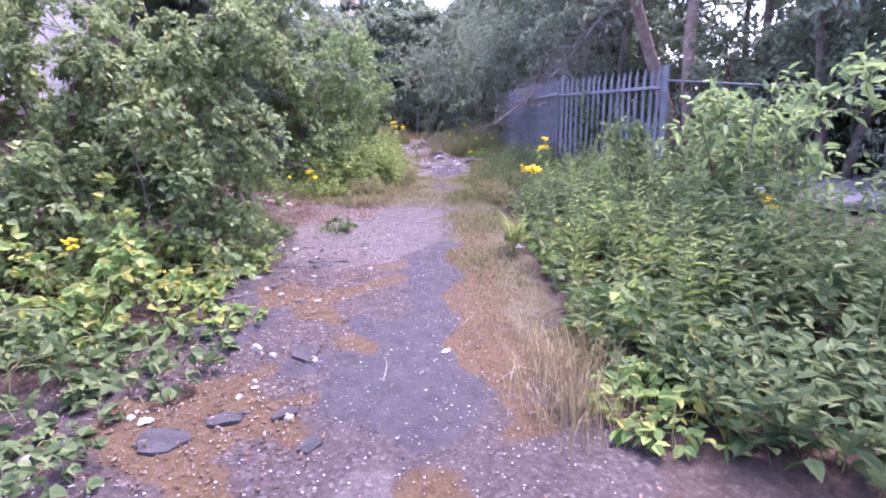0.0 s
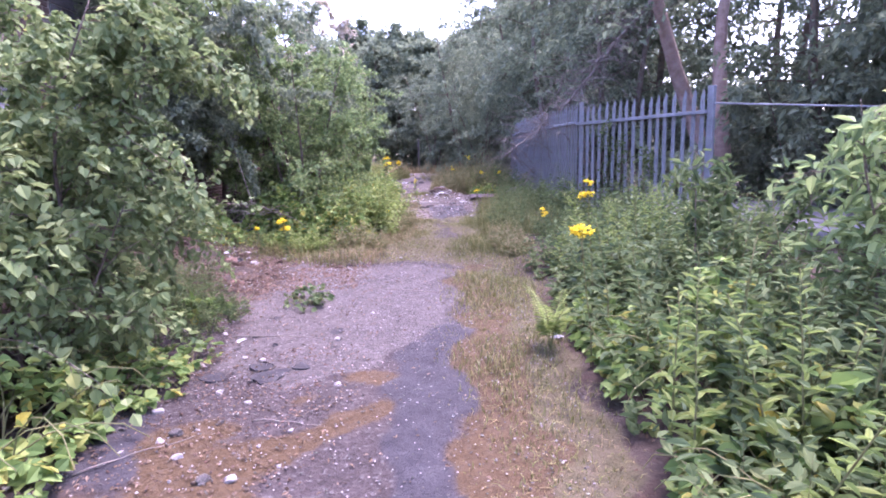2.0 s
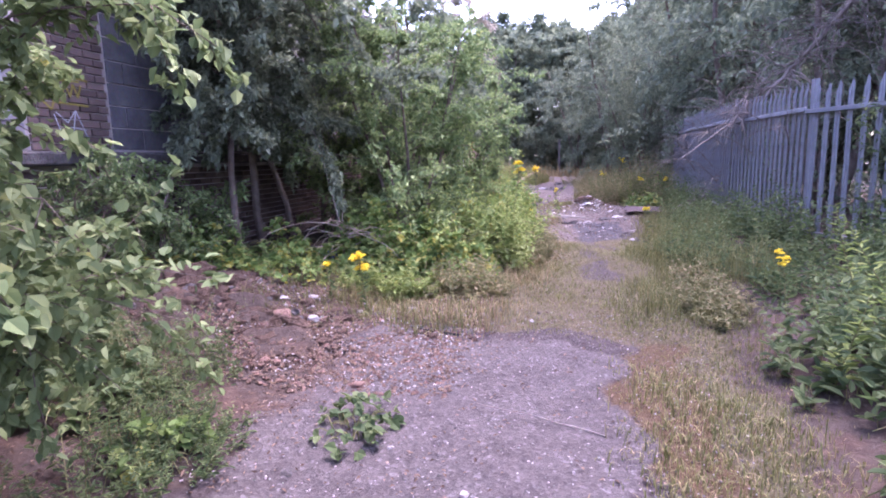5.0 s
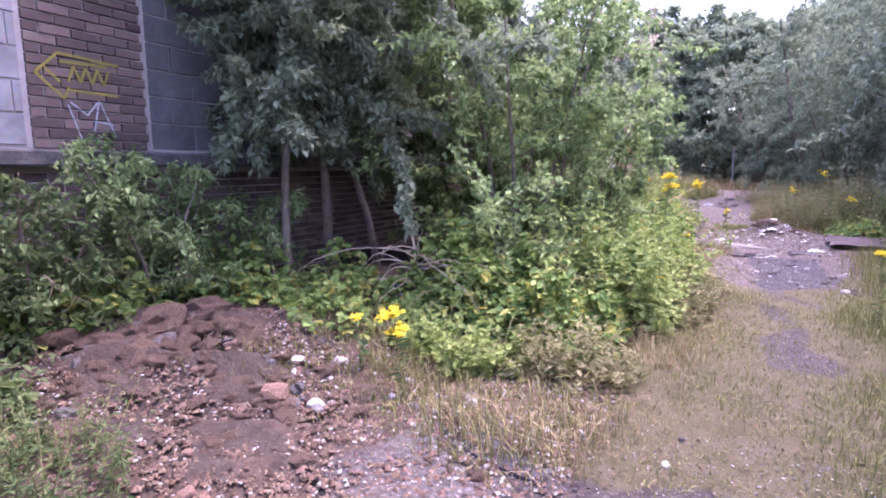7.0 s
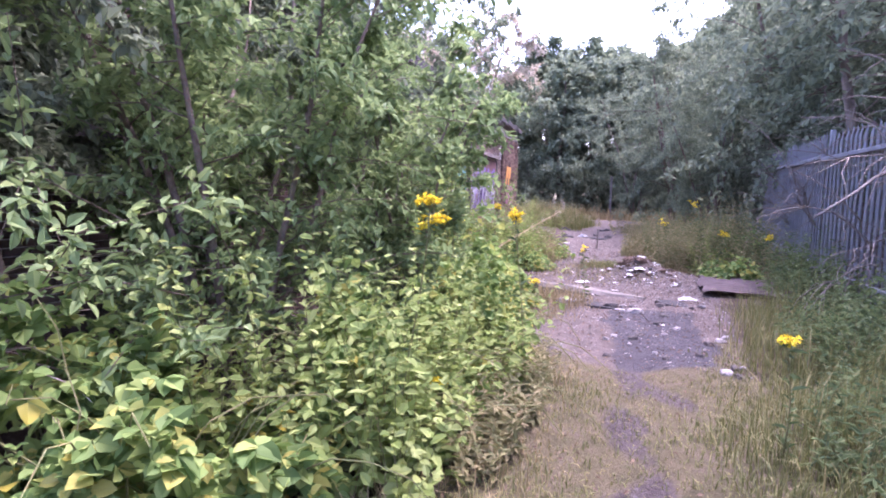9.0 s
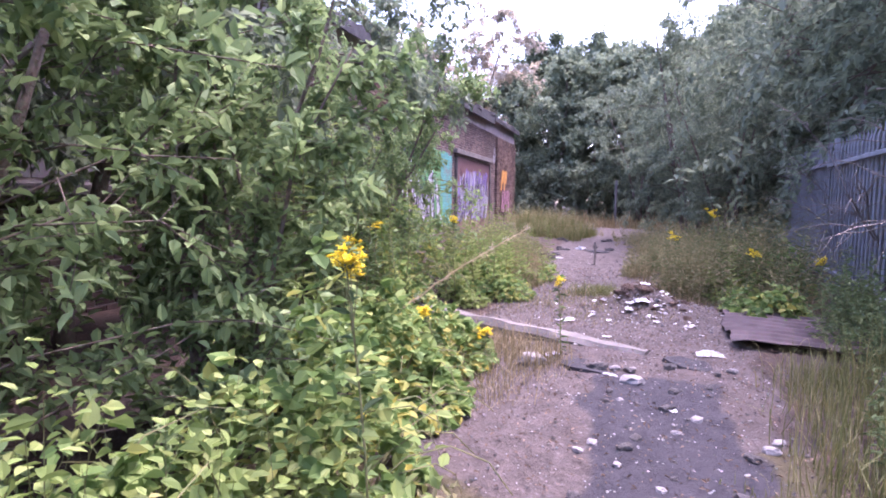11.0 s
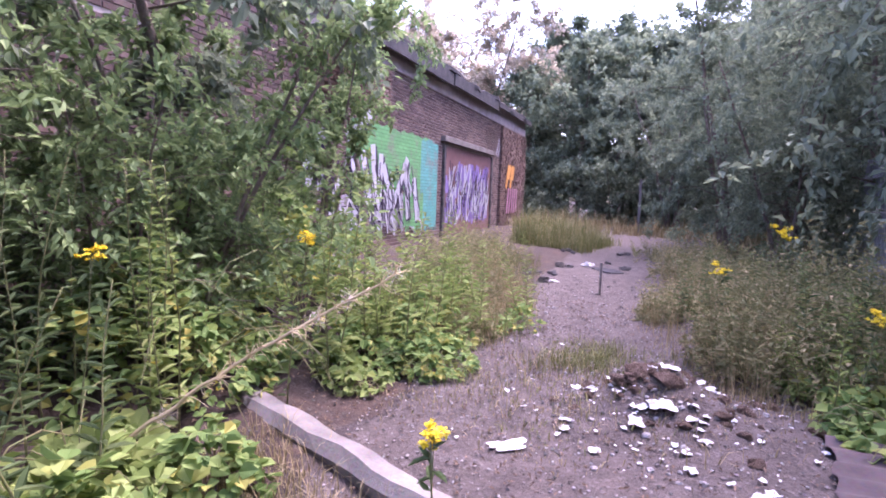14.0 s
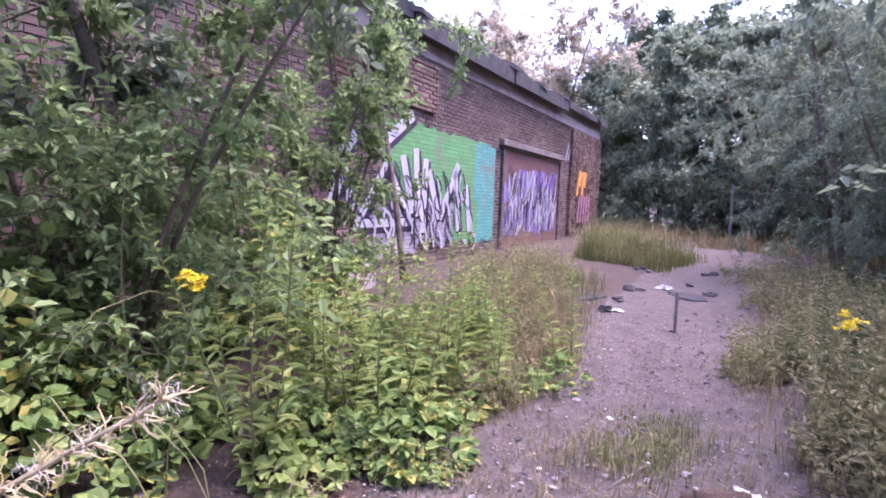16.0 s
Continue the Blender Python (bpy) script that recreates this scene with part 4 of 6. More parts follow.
def build_woods():
    # birch bush at the edge of the hardstanding
    woody("birch_bush", (-2.65, 5.5), 2.9, 1.35, 6, 22, 22000, 0.057, BIRCH, "young birch bush with small pointed leaves", "bush", rad=0.018, wide=0.75, droop=0.4, low=0.26)
    woody("birch_bush", (-2.4, 4.7), 1.6, 0.95, 5, 12, 4600, 0.068, BIRCH, "low birch scrub with a few yellowing leaves", "bush", rad=0.013, wide=0.75, droop=0.4, low=0.22)
    woody("birch_bush", (-3.7, 5.8), 2.7, 0.95, 5, 14, 6500, 0.075, BIRCH, "tall birch bush against the workshop wall", "bush", rad=0.028, wide=0.75, droop=0.4, low=0.05)
    woody("birch_bush", (-3.4, 4.3), 1.25, 0.95, 5, 12, 4200, 0.075, BIRCH, "birch bush over the bramble", "bush", rad=0.018, wide=0.75, droop=0.4, low=0.05)
    # sallow thicket on the left of the track
    woody("sallow_bush", (-2.55, 11.6), 3.8, 1.6, 7, 20, 23000, 0.07, SALLOW, "dense tall sallow bush with oval leaves", "bush", rad=0.03, wide=0.52, droop=0.12, low=0.05)
    woody("sallow_bush", (-2.05, 13.05), 2.8, 0.78, 6, 14, 9500, 0.07, SALLOW, "sallow bush leaning out over the track edge", "bush", rad=0.022, wide=0.52, droop=0.12, low=0.03)
    woody("elder_bush", (-4.2, 16.0), 2.2, 0.9, 6, 13, 8000, 0.06, SALLOW, "elder bush growing along the brick wall", "bush", rad=0.02, wide=0.5, droop=0.2, low=0.03)
    woody("elder_bush", (-3.7, 12.2), 2.6, 1.0, 6, 14, 11000, 0.06, SALLOW, "elder bush in the shade of the wall", "bush", rad=0.02, wide=0.5, droop=0.2, low=0.03)
    woody("elder_bush", (-4.4, 9.6), 1.1, 0.6, 6, 11, 5000, 0.055, SALLOW, "low elder bush in the shade of the wall", "bush", rad=0.018, wide=0.5, droop=0.2, low=0.03)
    woody("sallow_bush", (-3.5, 14.6), 4.2, 1.4, 6, 17, 15000, 0.072, SALLOW, "tall sallow bush growing against the brick wall", "bush", rad=0.03, wide=0.52, droop=0.12, low=0.34)
    woody("sallow_bush", (-3.5, 16.9), 3.4, 1.2, 6, 13, 7000, 0.08, SALLOW, "open sallow bush in front of the brick wall", "bush", rad=0.026, wide=0.52, droop=0.12, low=0.05)
    woody("sallow_bush", (-4.2, 19.6), 4.0, 1.15, 5, 13, 8000, 0.085, SALLOW, "sallow bush reaching up to the broken eaves", "bush", rad=0.028, wide=0.52, droop=0.12, low=0.08)
    woody("elder_bush", (-3.5, 16.4), 1.9, 1.0, 7, 14, 11000, 0.06, SALLOW, "leafy elder bush hiding the brick wall", "bush", rad=0.018, wide=0.5, droop=0.2, low=0.02)
    woody("elder_bush", (-4.0, 18.2), 2.3, 1.0, 6, 14, 11000, 0.06, SALLOW, "leafy elder bush rooted at the wall foot", "bush", rad=0.018, wide=0.5, droop=0.2, low=0.02)
    woody("elder_bush", (-4.25, 8.7), 1.5, 0.62, 7, 13, 6000, 0.055, SALLOW, "leafy elder bush at the foot of the wall", "bush", rad=0.018, wide=0.5, droop=0.2, low=0.03)
    woody("elder_bush", (-4.2, 7.7), 1.25, 0.75, 7, 12, 6500, 0.055, HERB_OR_SHADE, "leafy elder bush beside the block wall", "bush", rad=0.018, wide=0.5, droop=0.2, low=0.03)
    # dark trees between thicket and wall
    woody("tree", (-3.9, 9.7), 5.6, 2.0, 1, 64, 46000, 0.078, WOOD, "small dark tree shading the block wall", "tree", rad=0.045, trunk=0.3, lean=(0.03, -0.03), droop=0.3, simple=True)
    woody("tree", (-4.25, 10.75), 6.0, 2.1, 1, 64, 56000, 0.08, WOOD, "slender dark tree leaning by the workshop wall", "tree", rad=0.06, trunk=0.27, lean=(-0.05, -0.2), droop=0.3, simple=True)
    woody("tree", (-4.1, 11.3), 5.6, 1.7, 1, 60, 46000, 0.08, WOOD, "slender dark tree close to the workshop wall", "tree", rad=0.045, trunk=0.27, lean=(-0.04, -0.12), droop=0.3, simple=True)
    woody("tree", (-3.8, 13.4), 4.5, 1.4, 1, 30, 14000, 0.095, WOOD, "dark tree rising above the thicket", "tree", rad=0.07, trunk=0.4, droop=0.3, simple=True)
    woody("tree", (-4.25, 12.5), 5.3, 1.6, 1, 54, 40000, 0.08, WOOD, "dark tree filling the gap beside the workshop wall", "tree", rad=0.05, trunk=0.32, lean=(0.02, 0.02), droop=0.3, simple=True)
    woody("tree", (-4.1, 17.6), 5.7, 2.0, 1, 32, 12000, 0.1, WOOD, "dark tree overhanging the workshop roof", "tree", rad=0.07, trunk=0.36, droop=0.3, simple=True)
    woody("tree", (-4.6, 21.6), 5.7, 1.7, 1, 26, 10000, 0.1, SALLOW, "thin tree leaning over the broken eaves", "tree", rad=0.05, trunk=0.5, droop=0.3, simple=True)
    # elder sapling on the right bank
    woody("elder_sapling", (2.45, 4.5), 1.7, 0.75, 7, 9, 1900, 0.105, SALLOW, "young elder sapling with fresh green leaves", "sapling", rad=0.012, wide=0.38, droop=0.2, low=0.3)
    woody("elder_sapling", (2.0, 5.6), 1.35, 0.5, 4, 8, 900, 0.09, HERB_OR_SHADE, "young elder sapling beside the fence", "sapling", rad=0.01, wide=0.38, droop=0.15, low=0.4)
    # trees behind the fence
    t = woody("tree", (5.75, 13.6), 10.0, 2.6, 2, 24, 11000, 0.14, WOOD, "forked tree with bare reddish lower trunk behind the fence", "tree", bark=REDBARK, rad=0.19, trunk=0.5, lean=(-0.04, 0.0), droop=0.25, simple=True)
    w = woody("tree", (4.4, 16.5), 8.8, 2.7, 2, 28, 10500, 0.16, WOOD, "broad dark woodland tree", "tree", rad=0.1, trunk=0.15, droop=0.25, simple=True)
    scatter_copies(w, [(3.7, 20.0, 1.1, 70), (3.5, 24.5, 1.0, 170), (6.2, 18.0, 1.2, 140), (7.6, 12.5, 1.05, 200), (6.6, 9.4, 0.95, 20), (8.2, 16.0, 1.2, 310), (3.9, 23.2, 1.0, 250), (6.0, 24.0, 1.2, 110), (9.5, 10.0, 1.2, 80),
                       (7.9, 7.2, 0.8, 160), (10.5, 5.5, 1.1, 260), (3.6, 27.0, 0.9, 15), (6.5, 29.0, 1.2, 190)])
    d = woody("tree", (1.0, 28.3), 6.8, 2.2, 4, 22, 22000, 0.105, WOOD, "broad bushy sallow tree at the end of the track", "tree", rad=0.07, trunk=0.05, droop=0.3, simple=True)
    scatter_copies(d, [(2.6, 31.5, 1.15, 80), (1.6, 25.2, 0.62, 200), (-0.4, 37.5, 1.0, 130), (3.5, 35.0, 1.4, 10)])
    # far wood closing the view
    far = woody("tree", (-3.2, 43.5), 10.0, 2.6, 1, 52, 8200, 0.335, WOOD, "tall far woodland tree", "tree", rad=0.16, trunk=0.06, droop=0.2, simple=True)
    scatter_copies(far, [(-6.3, 46.0, 1.06, 60), (-9.0, 48.5, 0.90, 120), (-1.0, 42.0, 0.86, 200), (1.2, 43.0, 0.90, 280), (3.8, 42.5, 1.02, 20), (7.0, 41.0, 1.32, 90), (-12.5, 49, 0.90, 150), (-4.6, 40.5, 0.79, 330), (10.5, 38, 1.44, 200), (10, 31, 1.44, 100), (-7.4, 41.6, 0.72, 30), (-0.2, 46, 0.90, 250), (-4.8, 46.5, 0.98, 15), (-2.0, 47.5, 1.02, 75), (2.6, 46.5, 1.02, 140), (5.4, 44, 1.26, 230)])
    p = woody("tree", (-10.4, 42.0), 12.3, 3.2, 2, 34, 21000, 0.22, PALE, "pale tree in faded blossom behind the workshop", "tree", rad=0.1, trunk=0.2, droop=0.25, simple=True)
    scatter_copies(p, [(-13.4, 41.0, 0.95, 130), (-8.0, 44.5, 0.8, 220)])
    sc = woody("scrub", (-3.0, 39.0), 3.4, 2.2, 6, 16, 4400, 0.22, WOOD, "dense low woodland scrub", "scrub", rad=0.03, droop=0.25, low=0.03, simple=True)
    scatter_copies(sc, [(-5.6, 39.5, 1.0, 50), (-0.6, 40.0, 1.0, 100), (1.6, 38.5, 1.0, 150), (4.0, 38.0, 1.1, 200), (6.8, 36.0, 1.2, 250), (-8.5, 41.0, 1.2, 300), (8.0, 31.0, 1.2, 20), (4.8, 30.0, 1.0, 70), (4.6, 13.0, 0.42, 10), (4.2, 17.8, 0.75, 40), (6.0, 16.0, 0.6, 80), (6.8, 11.0, 0.6, 120), (8.6, 9.0, 0.9, 160), (7.4, 13.5, 0.9, 210), (10.2, 12.4, 1.3, 40), (8.9, 11.0, 0.8, 130), (11.5, 14.5, 1.4, 220),
                       (5.0, 21.0, 0.9, 260), (4.4, 25.0, 0.8, 310), (9.8, 5.0, 0.9, 15), (6.5, 7.2, 0.45, 65), (8.2, 3.0, 0.8, 95), (8.6, 19, 1.1, 45), (11, 0, 1.1, 30), (-11, 43, 1.3, 90), (12.5, 4.5, 1.2, 15), (12.5, 9.0, 1.2, 75), (13, 13, 1.2, 135), (-1.8, 42.5, 1.1, 200), (3, 41, 1.1, 20)])
    # rear trees that close the place behind the camera and beyond the building
    scatter_copies(far, [(-9, -14, 1.0, 20), (0, -18, 1.1, 70), (9, -14, 1.1, 190), (15, 5, 1.2, 10)])


build_woods()


# ---- undergrowth ----
def build_undergrowth():
    bl = "sprawling bramble with green leaflets, some darkened to stand for shade"
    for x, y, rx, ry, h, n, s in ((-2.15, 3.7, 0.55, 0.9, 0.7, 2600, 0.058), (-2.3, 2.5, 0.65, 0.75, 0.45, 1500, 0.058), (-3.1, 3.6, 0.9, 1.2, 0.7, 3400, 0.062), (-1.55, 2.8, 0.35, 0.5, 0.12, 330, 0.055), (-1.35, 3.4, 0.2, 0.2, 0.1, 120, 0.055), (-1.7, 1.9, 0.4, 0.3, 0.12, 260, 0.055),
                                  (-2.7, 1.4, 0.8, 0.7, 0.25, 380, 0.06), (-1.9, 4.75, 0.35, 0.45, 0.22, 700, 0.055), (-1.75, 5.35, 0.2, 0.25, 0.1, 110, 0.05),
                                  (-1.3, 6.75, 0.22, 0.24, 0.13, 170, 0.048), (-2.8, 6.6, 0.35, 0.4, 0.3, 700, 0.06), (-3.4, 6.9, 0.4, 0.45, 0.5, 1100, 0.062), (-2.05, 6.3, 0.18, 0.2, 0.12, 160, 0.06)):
        # nearest and farthest of these take a darker leaf, standing in for shade
        bramble("bramble", (x, y), rx, ry, h, n, s, HERB_OR_SHADE if y < 2.9 or y > 6.55 else BRAMBLE, bl, "bramble")
    # low weeds added under the birch; its shade is put into their colour
    for x, y, rx, ry, h, n in ((-2.05, 6.2, 0.32, 0.5, 0.32, 150), (-2.3, 5.3, 0.35, 0.5, 0.34, 150), (-2.6, 6.9, 0.4, 0.5, 0.4, 160)):
        weeds("shade_weeds", (x, y), rx, ry, h, n, HERB_OR_SHADE, "low feathery weeds, birch shade put into their dark leaves", 0.032, 0.3, 20, 0.4)
    rl = "tall leafy bramble and nettle bank"
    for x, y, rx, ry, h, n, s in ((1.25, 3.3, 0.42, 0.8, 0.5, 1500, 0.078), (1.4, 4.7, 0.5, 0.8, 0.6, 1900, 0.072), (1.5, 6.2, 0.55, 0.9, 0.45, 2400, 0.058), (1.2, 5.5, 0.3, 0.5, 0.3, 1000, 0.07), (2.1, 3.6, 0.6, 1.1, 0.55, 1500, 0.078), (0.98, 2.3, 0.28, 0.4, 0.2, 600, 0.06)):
        bramble("bramble_bank", (x, y), rx, ry, h, n, s, HERB_OR_SHADE if x > 1.45 else BRAMBLE, rl, "bramble", wide=0.6)
    wl2 = "rank green nettles and weeds on the bank below the fence"
    for x, y, rx, ry, h, n in ((1.2, 3.0, 0.35, 0.7, 0.62, 120), (1.45, 4.3, 0.5, 0.9, 0.85, 230), (1.5, 6.0, 0.6, 1.0, 0.7, 240), (2.2, 3.4, 0.7, 1.1, 0.85, 260), (2.3, 5.6, 0.8, 1.1, 0.8, 260), (1.7, 7.8, 0.7, 1.0, 0.6, 220), (2.7, 7.6, 0.7, 1.2, 0.8, 220), (1.7, 2.1, 0.55, 0.5, 0.6, 150),
                               (3.2, 4.6, 0.7, 1.5, 0.75, 200), (2.25, 12.4, 0.3, 0.9, 0.7, 120), (1.95, 14.2, 0.3, 1.0, 0.65, 120), (2.0, 16.6, 0.3, 1.2, 0.65, 120), (2.9, 10.9, 0.35, 0.8, 0.75, 120), (3.3, 8.7, 0.5, 0.8, 0.8, 130), (2.7, 10.0, 0.45, 0.9, 0.75, 150), (2.1, 11.6, 0.4, 0.9, 0.7, 150)):
        weeds("nettle_patch", (x, y), rx, ry, h, int(n * 0.62), HERB_OR_SHADE, wl2, 0.078, 0.46, 14)
    for x, y, rx, ry, h, n, s in ((-1.75, 10.35, 0.62, 0.65, 0.80, 4600, 0.065), (-2.5, 10.3, 0.7, 0.6, 0.7, 3600, 0.065), (-1.35, 11.4, 0.5, 0.7, 0.95, 4200, 0.058), (-1.15, 12.3, 0.42, 0.8, 0.80, 3000, 0.055), (-3.5, 9.8, 0.6, 0.5, 0.42, 1900, 0.055),
                                  (-4.1, 9.3, 0.6, 0.6, 0.6, 2000, 0.055), (-3.0, 9.2, 0.35, 0.3, 0.25, 420, 0.06), (-2.3, 9.45, 0.25, 0.2, 0.22, 260, 0.06), (-1.25, 9.75, 0.25, 0.2, 0.2, 320, 0.06), (-4.3, 8.0, 0.5, 0.7, 0.7, 1800, 0.065)):
        bramble("bramble", (x, y), rx, ry, h, n, s, BRAMBLE, "thick bramble beside the grassy track", "bramble")
    for x, y, rx, ry, h, n, s in ((-1.55, 13.75, 0.55, 0.6, 0.62, 3600, 0.062), (-1.7, 14.75, 0.6, 0.6, 0.5, 3200, 0.06), (-2.5, 13.9, 0.5, 0.6, 0.5, 1700, 0.06), (-2.9, 17.0, 0.35, 0.3, 0.35, 700, 0.06), (-1.85, 15.6, 0.28, 0.22, 0.26, 500, 0.06),
                                  (-2.9, 16.3, 0.6, 0.8, 1.1, 3000, 0.062), (-2.15, 17.35, 0.35, 0.3, 0.34, 1000, 0.052), (-1.65, 17.55, 0.3, 0.3, 0.26, 800, 0.052), (-1.95, 18.1, 0.4, 0.4, 0.35, 900, 0.06), (-3.3, 18.2, 0.8, 1.0, 1.2, 3000, 0.062), (-2.4, 19.0, 0.5, 0.9, 0.55, 1500, 0.055), (-1.5, 19.0, 0.3, 0.4, 0.2, 400, 0.05)):
        bramble("bramble", (x, y), rx, ry, h, n, s, BRAMBLE, "bramble tangle below the workshop wall", "bramble")
    for x, y, rx, ry, h, n, m in ((1.25, 11.4, 0.5, 1.2, 0.45, 220, 0), (1.6, 13.6, 0.55, 1.2, 0.55, 260, 0), (1.8, 16.2, 0.4, 1.1, 0.8, 220, 0), (1.3, 18.4, 0.55, 0.7, 1.1, 190, 1), (0.75, 19.6, 0.6, 0.8, 0.9, 280, 1), (1.5, 20.4, 0.7, 1.2, 1.0, 280, 1), (0.6, 21.6, 0.7, 1.2, 0.8, 260, 1), (0.4, 24.0, 0.9, 1.4, 0.6, 260, 1), (1.6, 23.4, 0.8, 1.4, 0.8, 240, 0),
                                 (0.5, 18.7, 0.4, 0.5, 0.75, 200, 1), (1.9, 9.7, 0.6, 0.9, 0.45, 180, 0), (0.9, 9.6, 0.3, 0.9, 0.25, 130, 1), (-0.1, 20.6, 0.35, 0.7, 0.4, 130, 1), (0.2, 27.0, 1.2, 1.6, 0.6, 240, 1), (-3.0, 27.8, 1.0, 1.3, 0.8, 260, 1), (-2.4, 19.6, 0.5, 0.9, 0.6, 220, 1), (-2.9, 21.5, 0.6, 1.0, 0.7, 220, 1), (-1.75, 18.6, 0.25, 0.5, 0.35, 110, 1), (-3.6, 23.6, 0.8, 1.4, 0.7, 220, 1), (-1.3, 9.5, 0.5, 0.4, 0.3, 120, 1), (-0.75, 11.8, 0.2, 0.9, 0.35, 130, 1)):
        weeds("weed_patch", (x, y), rx, ry, h, n, (HERB_OR_SHADE, DULL)[m], "rough mixed weeds and dry stems along the track", 0.055, 0.36, 14)
    for x, y, rx, ry, h, n in ((-1.45, 11.2, 0.5, 0.6, 1.25, 120), (-1.15, 11.9, 0.4, 0.6, 1.05, 120), (-1.85, 10.9, 0.45, 0.4, 1.0, 55), (-1.05, 10.9, 0.25, 0.4, 0.8, 60), (-2.0, 9.3, 0.5, 0.25, 0.3, 60)):
        weeds("leafy_scrub", (x, y), rx, ry, h, n, BRIGHT, "bright leafy scrub and willowherb at the track edge", 0.058, 0.6, 18)
    for x, y, rx, ry, h, n, s in ((1.15, 17.5, 0.4, 0.5, 0.4, 1100, 0.065), (1.0, 18.5, 0.45, 0.5, 0.5, 1400, 0.062), (1.5, 19.2, 0.5, 0.7, 0.6, 1500, 0.062), (0.55, 19.1, 0.3, 0.3, 0.25, 450, 0.055)):
        bramble("bramble", (x, y), rx, ry, h, n, s, BRAMBLE, "green bramble and weeds below the fence", "bramble")
    for x, y, rx, ry, h, n, s in ((-2.3, 15.45, 0.32, 0.28, 0.28, 700, 0.075), (-2.05, 17.1, 0.28, 0.25, 0.2, 400, 0.055), (-2.05, 14.6, 0.5, 0.5, 0.6, 2000, 0.062), (-1.9, 15.15, 0.3, 0.35, 0.3, 700, 0.065)):
        bramble("bramble", (x, y), rx, ry, h, n, s, BRIGHT, "bright yellow-green bramble beside the concrete beam", "bramble")
    # willowherb stands
    def stand(cx, cy, sx, sy, n, h0, h1, label, mat=BRIGHT, leaf=0.08):
        sp = [(cx + rng.normal(0, sx), cy + rng.normal(0, sy)) for _ in range(n)]
        herbs("willowherb", sp, rng.uniform(h0, h1, n), mat, label, "wildflower", leaf, group="willowherb")
    wl = "tall green willowherb stem with narrow leaves"
    stand(-2.3, 17.65, 0.3, 0.3, 20, 0.7, 1.3, wl)
    stand(-2.23, 16.92, 0.05, 0.06, 3, 1.35, 1.62, wl, leaf=0.085)
    stand(-2.42, 15.85, 0.12, 0.12, 5, 1.1, 1.55, wl, leaf=0.07)
    stand(-2.1, 18.7, 0.25, 0.4, 22, 0.7, 1.15, wl)
    stand(-1.95, 13.5, 0.15, 0.25, 8, 1.3, 1.95, wl)
    stand(2.0, 3.0, 0.4, 0.5, 22, 0.6, 1.05, wl, HERB_OR_SHADE)
    stand(1.7, 4.6, 0.35, 0.6, 22, 0.7, 1.15, wl, HERB_OR_SHADE)
    stand(2.4, 5.8, 0.4, 0.6, 18, 0.7, 1.1, wl, HERB_OR_SHADE)
    stand(1.35, 3.4, 0.2, 0.4, 10, 0.6, 0.95, wl)
    stand(2.5, 7.4, 0.4, 0.7, 18, 0.6, 1.0, wl)
    stand(1.6, 6.9, 0.3, 0.6, 12, 0.5, 0.8, wl)
    # stand in the hollow: its shade is put in as a darker leaf
    stand(-2.4, 14.9, 0.25, 0.3, 9, 0.9, 1.3, wl, HERB_OR_SHADE)
    stand(1.3, 18.6, 0.35, 0.5, 12, 0.7, 1.1, wl, HERB_OR_SHADE)
    stand(0.6, 20.2, 0.4, 0.5, 14, 0.6, 0.95, wl, HERB_OR_SHADE, 0.06)
    # second hollow stand, leaf colour darkened in place of shade
    stand(-2.75, 15.2, 0.2, 0.3, 8, 1.0, 1.5, wl, HERB_OR_SHADE)
    stand(1.0, 18.9, 0.35, 0.5, 14, 0.5, 0.9, wl, leaf=0.05)
    # fern
    fern = tagged(new("fern"), "yellow-green bracken fern beside the bramble bank", "fern")
    fern.location = (0.7, 5.3, float(gz(0.7, 5.3)))
    lp, lw, ls, chunks = [], [], [], []
    for k in range(6):
        a = k * 1.05
        line = bent((0, 0, 0), (0.28 * math.cos(a), 0.28 * math.sin(a), 1), 0.52, 9, 0.42, 0.04)
        chunks.append(tube(line, np.linspace(0.004, 0.001, 10), 4))
        for q in np.linspace(0.2, 0.98, 26):
            i = min(int(q * 9), 8)
            p = line[i] + (line[i + 1] - line[i]) * (q * 9 - i)
            t = unit(line[i + 1] - line[i])
            s = unit(np.cross(t, [0, 0, 1.0]))
            for sg in (-1, 1):
                lp.append(p), lw.append(s * sg + t * 0.35), ls.append(0.115 * (1.08 - q))
    v, f = leaves(lp, lw, np.array(ls), 0.22, None, 0.03, 0.05)
    tagged(child("frond_spray", mesh_of("fronds", v, f, BRIGHT), fern), kind="stuff")
    v, f = joined(chunks)
    tagged(child("stalk_spray", mesh_of("stalk_spray", v, f, STEM), fern), kind="stuff")


build_undergrowth()


